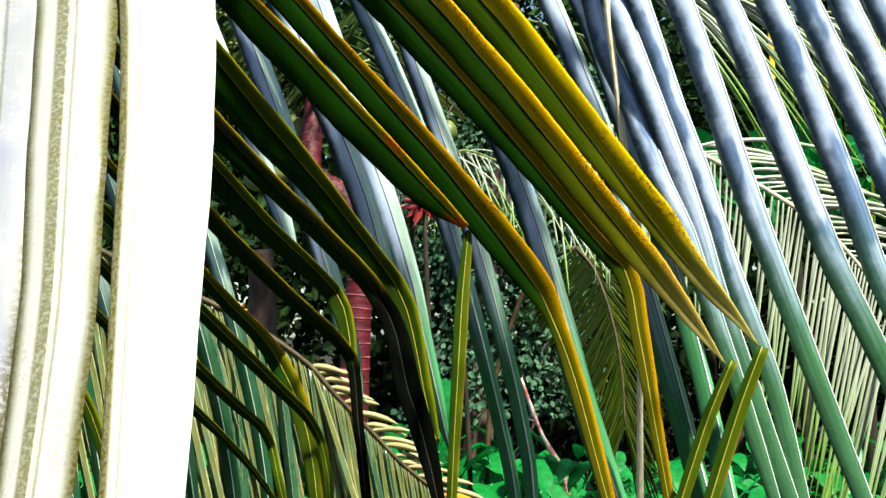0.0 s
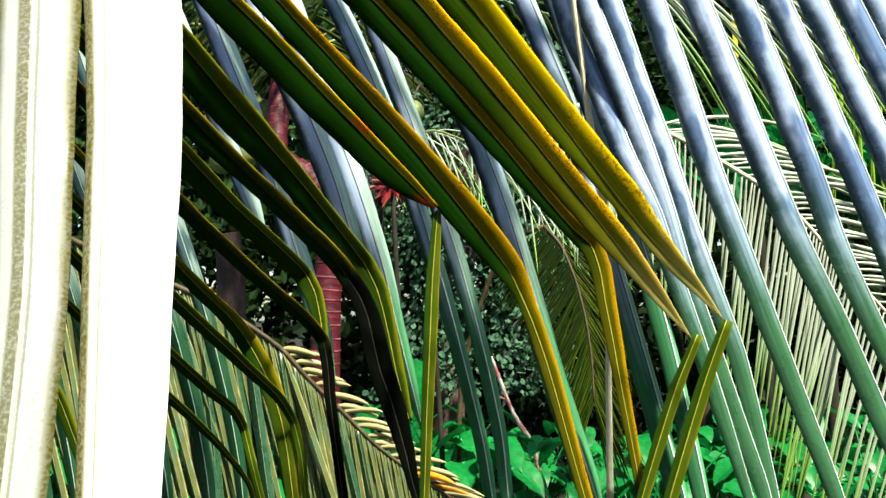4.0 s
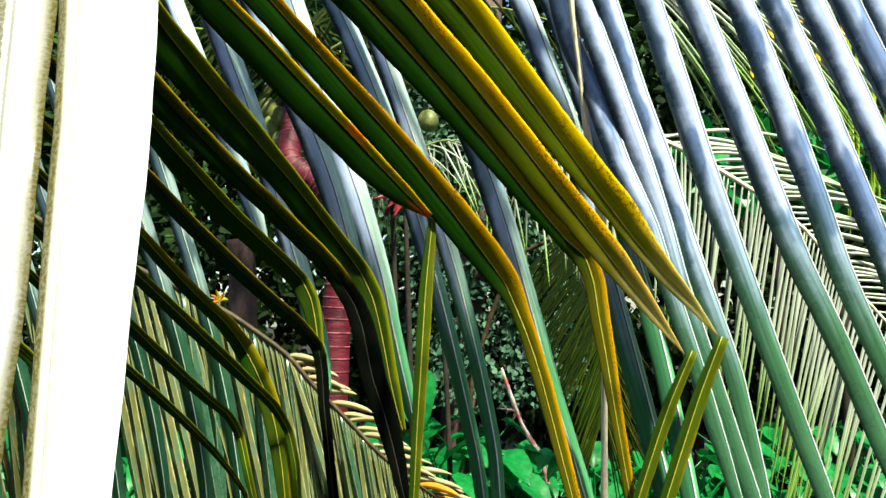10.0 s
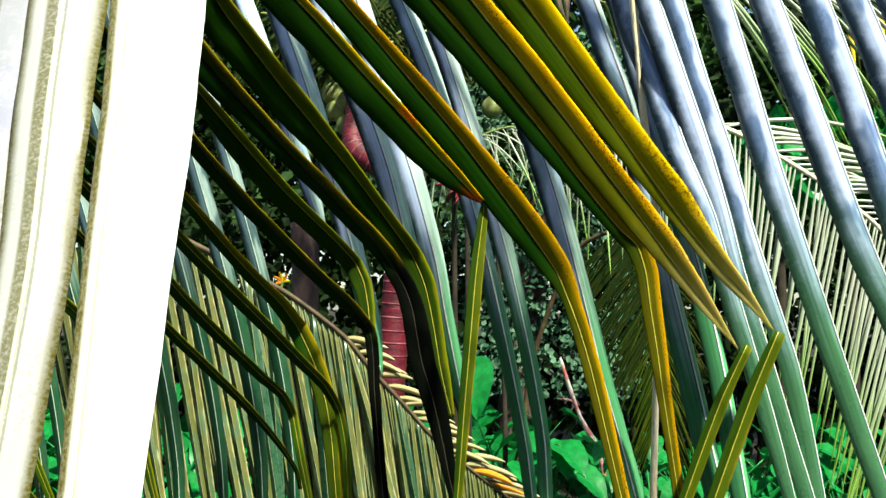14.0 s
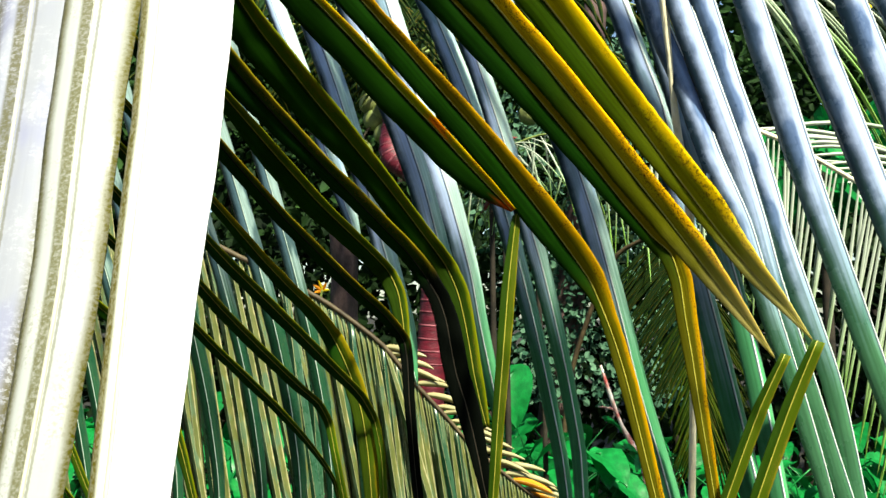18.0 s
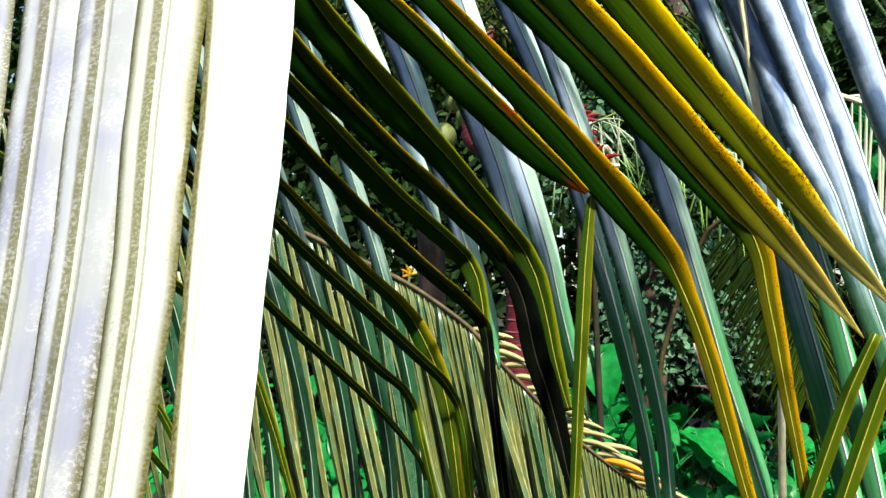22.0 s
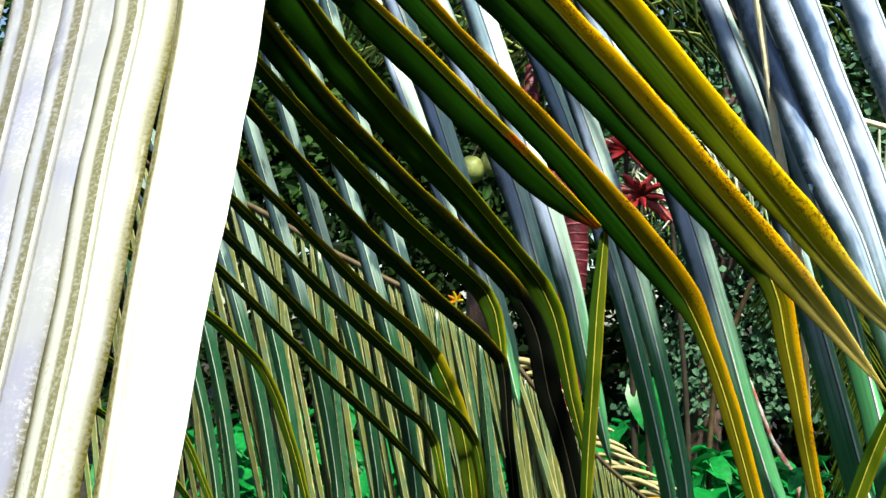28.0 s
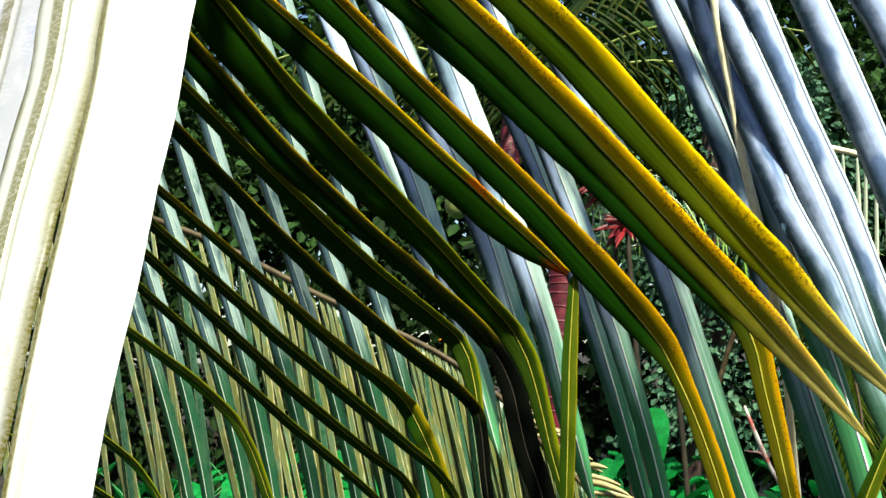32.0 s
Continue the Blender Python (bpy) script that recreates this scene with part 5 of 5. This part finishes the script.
def leaf_cloud(name, n, place, size, material, parent, seed, up=0.4, aspect=0.6):
    """Many small folded leaves in one mesh. place(rng) gives a point and an outward direction."""
    rng = np.random.default_rng(seed)
    verts, faces = [], []
    for k in range(n):
        p, out = place(rng)
        s = size * rng.uniform(0.6, 1.3)
        d = out + rng.normal(0, 0.6, 3) + np.array([0, 0, -up])
        d /= np.linalg.norm(d)
        q = np.cross(d, rng.normal(0, 1, 3))
        q /= np.linalg.norm(q) + 1e-9
        h = np.cross(q, d)
        b = len(verts)
        w = s * aspect * 0.5
        verts += [p, p + d * s * 0.35 + q * w + h * w * 0.3, p + d * s * 0.75 + q * w * 0.75 + h * w * 0.2, p + d * s,
                  p + d * s * 0.75 - q * w * 0.75 + h * w * 0.2, p + d * s * 0.35 - q * w + h * w * 0.3, p + d * s * 0.5]
        faces += [(b, b + 1, b + 6), (b + 1, b + 2, b + 6), (b + 2, b + 3, b + 6), (b + 3, b + 4, b + 6), (b + 4, b + 5, b + 6), (b + 5, b, b + 6)]
    me = bpy.data.meshes.new(name)
    me.from_pydata([tuple(v) for v in verts], [], faces)
    return part(name, me, material, parent)


def blob(cx, cy, cz, rx, ry, rz):
    def place(rng):
        d = rng.normal(0, 1, 3)
        d /= np.linalg.norm(d)
        r = rng.uniform(0.55, 1.0) * (1 + 0.25 * math.sin(d[0] * 5 + cx) * math.cos(d[2] * 6 + cy))
        return np.array([cx + rx * d[0] * r, cy + ry * d[1] * r, cz + rz * d[2] * r]), d
    return place


def shrub(x, y, z, rx, ry, rz, n, size, material, label, seed, category="shrub", name="shrub", aspect=0.6):
    root = thing(name, (x, y, 0), label, category, "undergrowth")
    base = max(0.0, z - rz)
    part("trunk", tube_mesh("trunk", [(x, y, -0.05, 0.05), (x + 0.03, y, z * 0.5, 0.04), (x, y, z, 0.02)], 4, 8), M_STEM, root)
    leaf_cloud("crown", n, blob(x, y, z, rx, ry, rz), size, material, root, seed, aspect=aspect)
    return root


palm = thing("coconut_palm", (-0.4, 4.6, 0), "coconut palm with a red-brown ringed trunk and green nuts", "palm tree")
TRUNK = [(-0.330, 4.590, 0.400), (-0.300, 4.570, 0.900), (-0.278, 4.555, 1.350), (-0.262, 4.550, 1.650), (-0.235, 4.550, 1.950), (-0.245, 4.540, 2.150), (-0.350, 4.560, 2.300), (-0.510, 4.600, 2.420), (-0.520, 4.750, 2.680), (-0.500, 4.900, 3.000), (-0.450, 5.000, 3.150)]
rows = [(TRUNK[0][0] - 0.03, TRUNK[0][1], -0.05)] + TRUNK
trunk = part("trunk", tube_mesh("trunk", [(*p, 0.088 - 0.003 * i) for i, p in enumerate(rows)], 6, 16), M_TRUNK, palm)
line = smooth(rows, 14)
for k in range(10, len(line) - 4, 3):
    c, d = line[k], line[k + 1] - line[k]
    d = d / np.linalg.norm(d)
    r = 0.0885 - 0.003 * (k / 14)
    part("bark_ring", tube_mesh("bark_ring", [(*(c - d * 0.008), r - 0.003), (*c, r + 0.004), (*(c + d * 0.008), r - 0.003)], 2, 16), M_RING, trunk)


def nut_mesh(r, seed):
    bm = bmesh.new()
    bmesh.ops.create_icosphere(bm, subdivisions=3, radius=r)
    rng = random.Random(seed)
    ph = rng.uniform(0, 6)
    for v in bm.verts:
        a = math.atan2(v.co.y, v.co.x)
        k = 1 + 0.025 * math.cos(3 * a + ph)
        v.co.x *= k
        v.co.y *= k
        v.co.z *= 1.10 + 0.06 * (v.co.z / r)
    for fc in bm.faces:
        fc.smooth = True
    return bm


for i, p in enumerate([(-0.700, 4.991, 2.816), (-0.631, 4.990, 2.765), (-0.675, 4.997, 2.717), (-0.560, 4.991, 2.681), (-0.526, 4.983, 2.746), (0.252, 4.926, 2.729), (-0.610, 4.999, 2.632)] + [(-0.730, 4.905, 2.493), (-0.851, 4.874, 2.454)]):
    ob = part("coconut", nut_mesh(0.062 if i < 7 else 0.076, i), M_NUT, palm)
    ob.matrix_world = pose(*p, 15 * math.sin(i * 3), 12 * math.cos(i * 2), i * 50)
    part("stem", tube_mesh("stem", [(p[0], p[1], p[2] + 0.07, 0.006), (p[0] + 0.03, p[1] + 0.05, p[2] + 0.16, 0.007), (p[0] + 0.1, p[1] + 0.12, p[2] + 0.22, 0.008)], 3, 6), M_RACHIS_D, palm)
# the crown's own leaves
rng = random.Random(5)
for k in range(9):
    a = k / 9 * 2 * math.pi + 0.3
    dx, dy = math.cos(a), math.sin(a)
    pts = [(-0.45 + dx * s * 1.6, 5.0 + dy * s * 1.6, 3.1 + 0.9 * s - 0.9 * s * s) for s in (0, 0.25, 0.5, 0.75, 1.0)]
    sub = [dict(count=22, length=0.45, length2=0.25, way=(-dy * 0.9 + dx * 0.5, dx * 0.9 + dy * 0.5, -0.35), droop=0.5, width=0.022, spread=0.06, rib=False),
           dict(count=22, length=0.45, length2=0.25, way=(dy * 0.9 + dx * 0.5, -dx * 0.9 + dy * 0.5, -0.35), droop=0.5, width=0.022, spread=0.06, rib=False)]
    frond("palm_frond", pts, 0.012, M_DEEP, M_RACHIS, "green frond in the coconut palm's crown", sub, 60 + k, None, 2, "crown fronds")

trunk_b = thing("bare_trunk", (-0.95, 5.5, 0), "mauve-brown weathered tree trunk among the palms", "tree trunk")
TB = [(-0.975, 5.606, 0.570), (-0.928, 5.524, 1.295), (-0.913, 5.452, 1.875), (-0.930, 5.421, 2.092)]
part("trunk", tube_mesh("trunk", [(TB[0][0], TB[0][1], -0.05, 0.12)] + [(*p, 0.10 - 0.006 * i) for i, p in enumerate(TB)] , 5, 14), M_BARK, trunk_b)

tree = thing("ivy_tree", (0.5, 6.4, 0), "tree trunk wrapped in small dark ivy leaves, bare at the foot", "tree")
TS = [(0.492, 6.409, 0.255), (0.500, 6.373, 0.714), (0.553, 6.317, 1.380), (0.649, 6.254, 2.087), (0.700, 6.208, 2.628)]
part("trunk", tube_mesh("trunk", [(TS[0][0], TS[0][1], -0.05, 0.17)] + [(*p, 0.14 - 0.01 * i) for i, p in enumerate(TS)] + [(0.8, 6.2, 4.0, 0.08)], 5, 14), M_BARK, tree)


def ivy_place(rng):
    z = rng.uniform(0.95, 3.6)
    a = rng.uniform(math.pi, 2 * math.pi)
    x0 = 0.5 + 0.08 * z
    r = 0.24 + 0.14 * math.sin(z * 3) + rng.uniform(0, 0.30)
    return np.array([x0 + 0.12 + r * 1.6 * math.cos(a), 6.3 + r * 0.8 * math.sin(a), z]), np.array([math.cos(a), math.sin(a), 0])


tagged(leaf_cloud("ivy", 4600, ivy_place, 0.056, M_IVY, tree, 3, 0.8, 0.8), "dark glossy ivy leaves", kind="stuff")

for k, (p, s) in enumerate(zip([(0.030, 4.700, 2.500), (0.105, 4.650, 2.241)], (0.20, 0.22))):
    root = thing("cordyline", (p[0], p[1], 0), "red-leaved cordyline plant with spiky rosette on a thin stem", "plant", "red plants")
    part("stem", tube_mesh("stem", [(p[0] + 0.05, p[1] + 0.1, -0.03, 0.02), (p[0] + 0.02, p[1] + 0.05, p[2] * 0.6, 0.016), (*p, 0.012)], 5, 8), M_STEM, root)
    rg = random.Random(30 + k)
    for j in range(34):
        a, e = rg.uniform(0, 2 * math.pi), rg.uniform(-0.5, 1.2)
        d = np.array([math.cos(a) * math.cos(e), math.sin(a) * math.cos(e), math.sin(e)])
        L = s * rg.uniform(0.7, 1.1)
        rows = [(*(np.array(p) + d * L * q + np.array([0, 0, -0.35 * L * q * q])), 0.016 * w, 0.016 * w) for q, w in ((0, 0.3), (0.3, 1), (0.65, 0.9), (1, 0.05))]
        leaflet(root, rows, M_RED, None, 0.3, 0.001, 3, 0.0, 0, "", (0, -1, 0.2), j)

twig = thing("fallen_branch", (0.9, 5.2, 0.5), "broken pale and reddish branch leaning in the undergrowth", "branch")
TW = [(0.693, 5.209, 1.268), (0.749, 5.218, 1.095), (0.815, 5.227, 0.921), (0.872, 5.230, 0.816), (0.932, 5.234, 0.712)]
part("stem", tube_mesh("stem", [(*p, 0.007 + 0.002 * i + 0.004 * (i % 2)) for i, p in enumerate(TW)] + [(TW[-1][0] + 0.12, TW[-1][1], 0.0, 0.02)], 4, 8), M_TWIG, twig)
T2 = [(0.765, 5.224, 1.008), (0.679, 5.229, 1.020)]
part("side_twig", tube_mesh("side_twig", [(T2[0][0] + 0.02, T2[0][1], T2[0][2] - 0.02, 0.008), (*T2[0], 0.007), (*T2[1], 0.004)], 4, 6), M_TWIG, twig)

stick = thing("dead_branch", (0.15, 4.8, 0), "bleached broken branch caught among dry straws", "branch")
part("stem", tube_mesh("stem", [(0.36, 4.84, -0.04, 0.016), (0.33, 4.82, 1.2, 0.014), (0.26, 4.79, 2.24, 0.012)], 5, 8), M_STEM, stick)
part("broken_end", tube_mesh("broken_end", [(0.262, 4.79, 2.23, 0.011), (0.20, 4.756, 2.37, 0.017), (0.13, 4.75, 2.345, 0.010)], 5, 8), M_STRAWBARK, stick)
for k, (a, b, r) in enumerate((((0.27, 4.77, 2.27), (0.08, 4.74, 2.235), 0.014), ((0.25, 4.77, 2.24), (0.16, 4.73, 2.30), 0.006), ((0.12, 4.76, 2.52), (0.06, 4.74, 2.37), 0.007), ((0.29, 4.78, 2.20), (0.12, 4.73, 2.14), 0.006), ((0.30, 4.78, 2.16), (0.20, 4.73, 2.05), 0.005))):
    mid = [(p + q) / 2 + (0.012 if j == 2 else 0) for j, (p, q) in enumerate(zip(a, b))]
    part("side_twig", tube_mesh("side_twig", [(*a, r), (*mid, r * 1.1), (*b, r * 0.6)], 4, 6), M_STRAWBARK, stick)

flower = thing("heliconia", (-0.96, 5.0, 0), "orange and yellow heliconia flower on a thin green stem", "flower")
part("stem", tube_mesh("stem", [(-1.02, 5.06, -0.04, 0.012), (-1.0, 5.03, 0.9, 0.010), (-0.97, 5.0, 1.66, 0.008), (-0.963, 5.0, 1.70, 0.006)], 5, 8), M_RACHIS, flower)
for k, (dx, dz, L) in enumerate(((-0.7, 0.75, 0.075), (-0.25, 1.0, 0.085), (0.35, 0.9, 0.08), (0.8, 0.45, 0.06), (-0.9, 0.2, 0.05))):
    rows = [(-0.963 + dx * L * q, 5.0 - 0.02 * q, 1.69 + dz * L * q - 0.02 * q * q, 0.010 * w, 0.010 * w) for q, w in ((0, 0.4), (0.35, 1), (0.7, 0.7), (1, 0.05))]
    part("bract", blade_mesh("bract", rows, (0, -1, 0.2), 0.6, 3, seed=k), M_YELLOW if k % 2 else M_ORANGE, flower)

# ---- undergrowth ----


def heart_mesh(s, seed):
    """A drooping heart-shaped leaf, its stalk end at the origin, along +y."""
    rg = random.Random(seed)
    n = 9
    verts, faces = [], []
    prof = [0.0, 0.55, 0.86, 0.98, 0.92, 0.76, 0.55, 0.30, 0.02]
    ys = [-0.22, -0.20, -0.08, 0.12, 0.34, 0.55, 0.74, 0.90, 1.02]
    for i in range(n):
        for j in range(-3, 4):
            u = j / 3
            y = ys[i] + (0.2 * (1 - abs(u)) if i < 2 else 0)
            x = u * prof[i] * 0.48
            z = -0.35 * max(0, y) ** 2 + 0.22 * abs(u) * prof[i] * 0.6 + 0.03 * math.sin(i * 2.3 + u * 4 + seed)
            verts.append((x * s, y * s, z * s))
    for i in range(n - 1):
        for j in range(6):
            a = i * 7 + j
            faces.append((a, a + 1, a + 8, a + 7))
    me = bpy.data.meshes.new("leaf")
    me.from_pydata(verts, [], faces)
    me.polygons.foreach_set("use_smooth", np.ones(len(me.polygons), bool))
    return me


HEARTS = []
for k in range(6):
    me = heart_mesh(1.0, k)
    me.materials.append(M_TARO)
    HEARTS.append(me)


def taro(x, y, h, n, s, seed):
    root = thing("taro_plant", (x, y, 0), "low bright green plant with broad heart-shaped leaves", "plant", "taro plants")
    rg = random.Random(seed)
    for k in range(n):
        a = rg.uniform(0, 2 * math.pi)
        r = rg.uniform(0.05, 0.34) * (0.6 + h)
        z = h * rg.uniform(0.55, 1.05)
        q = (x + r * math.cos(a), y + r * math.sin(a), z)
        part("stalk", tube_mesh("stalk", [(x, y, -0.02, 0.008), (x + r * 0.35 * math.cos(a), y + r * 0.35 * math.sin(a), z * 0.7, 0.006), (*q, 0.004)], 3, 5), M_TARO, root)
        ob = new("leaf", HEARTS[k % 6])
        ob.parent = root
        sc = s * rg.uniform(0.7, 1.2)
        ob.matrix_world = pose(*q, rg.uniform(-35, -5), rg.uniform(-15, 15), math.degrees(a) - 90 + rg.uniform(-30, 30)) @ Matrix.Scale(sc, 4)
    return root


rg = random.Random(77)
for k in range(80):
    x, h = rg.uniform(-3.0, 3.6), rg.uniform(0.58, 1.02)
    taro(x, rg.uniform(4.6, 6.4), h if x < 0.9 else h * 0.85, 9, rg.uniform(0.16, 0.24) * (1 if x < 0.9 else 0.75), 200 + k)
BL = [(0.140, 4.780, 1.110)][0]
big = taro(BL[0], BL[1], 0.8, 3, 0.22, 300)
part("stalk", tube_mesh("stalk", [(BL[0] + 0.02, BL[1] + 0.05, -0.02, 0.01), (BL[0], BL[1] + 0.06, 0.6, 0.008), (BL[0], BL[1], BL[2] + 0.12, 0.005)], 4, 6), M_TARO, big)
ob = new("leaf", HEARTS[1])
ob.parent = big
ob.matrix_world = pose(BL[0], BL[1], BL[2] + 0.12, -62, 8, 178) @ Matrix.Scale(0.27, 4)

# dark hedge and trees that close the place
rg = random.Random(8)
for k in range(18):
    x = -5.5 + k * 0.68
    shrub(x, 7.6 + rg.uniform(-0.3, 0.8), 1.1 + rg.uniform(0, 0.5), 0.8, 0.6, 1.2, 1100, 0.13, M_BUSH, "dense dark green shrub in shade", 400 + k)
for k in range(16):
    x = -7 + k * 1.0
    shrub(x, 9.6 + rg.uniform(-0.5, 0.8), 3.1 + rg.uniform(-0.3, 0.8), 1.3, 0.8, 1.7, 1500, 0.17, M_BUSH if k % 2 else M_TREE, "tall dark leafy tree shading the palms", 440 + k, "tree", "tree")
for k in range(16):
    x = -10 + k * 1.4
    shrub(x, 13 + rg.uniform(-0.5, 1.0), 5.4 + rg.uniform(-0.4, 0.9), 1.9, 1.0, 3.0, 1900, 0.26, M_TREE, "tall broad green leafy garden tree", 480 + k, "tree", "tree")
for k in range(5):
    shrub(2.2 + k * 0.55, 5.9 + rg.uniform(-0.2, 0.3), 2.6 + rg.uniform(-0.1, 0.25), 0.45, 0.3, 0.25, 160, 0.16, M_TARO, "bright green broad-leaved shrub", 520 + k, aspect=0.9)
# trees behind the camera
for k in range(10):
    a = math.pi + k / 9 * math.pi
    shrub(9 * math.cos(a), 9 * math.sin(a), 2.0, 2.0, 2.0, 2.2, 700, 0.35, M_TREE, "broad leafy green garden tree", 560 + k, "tree", "tree")
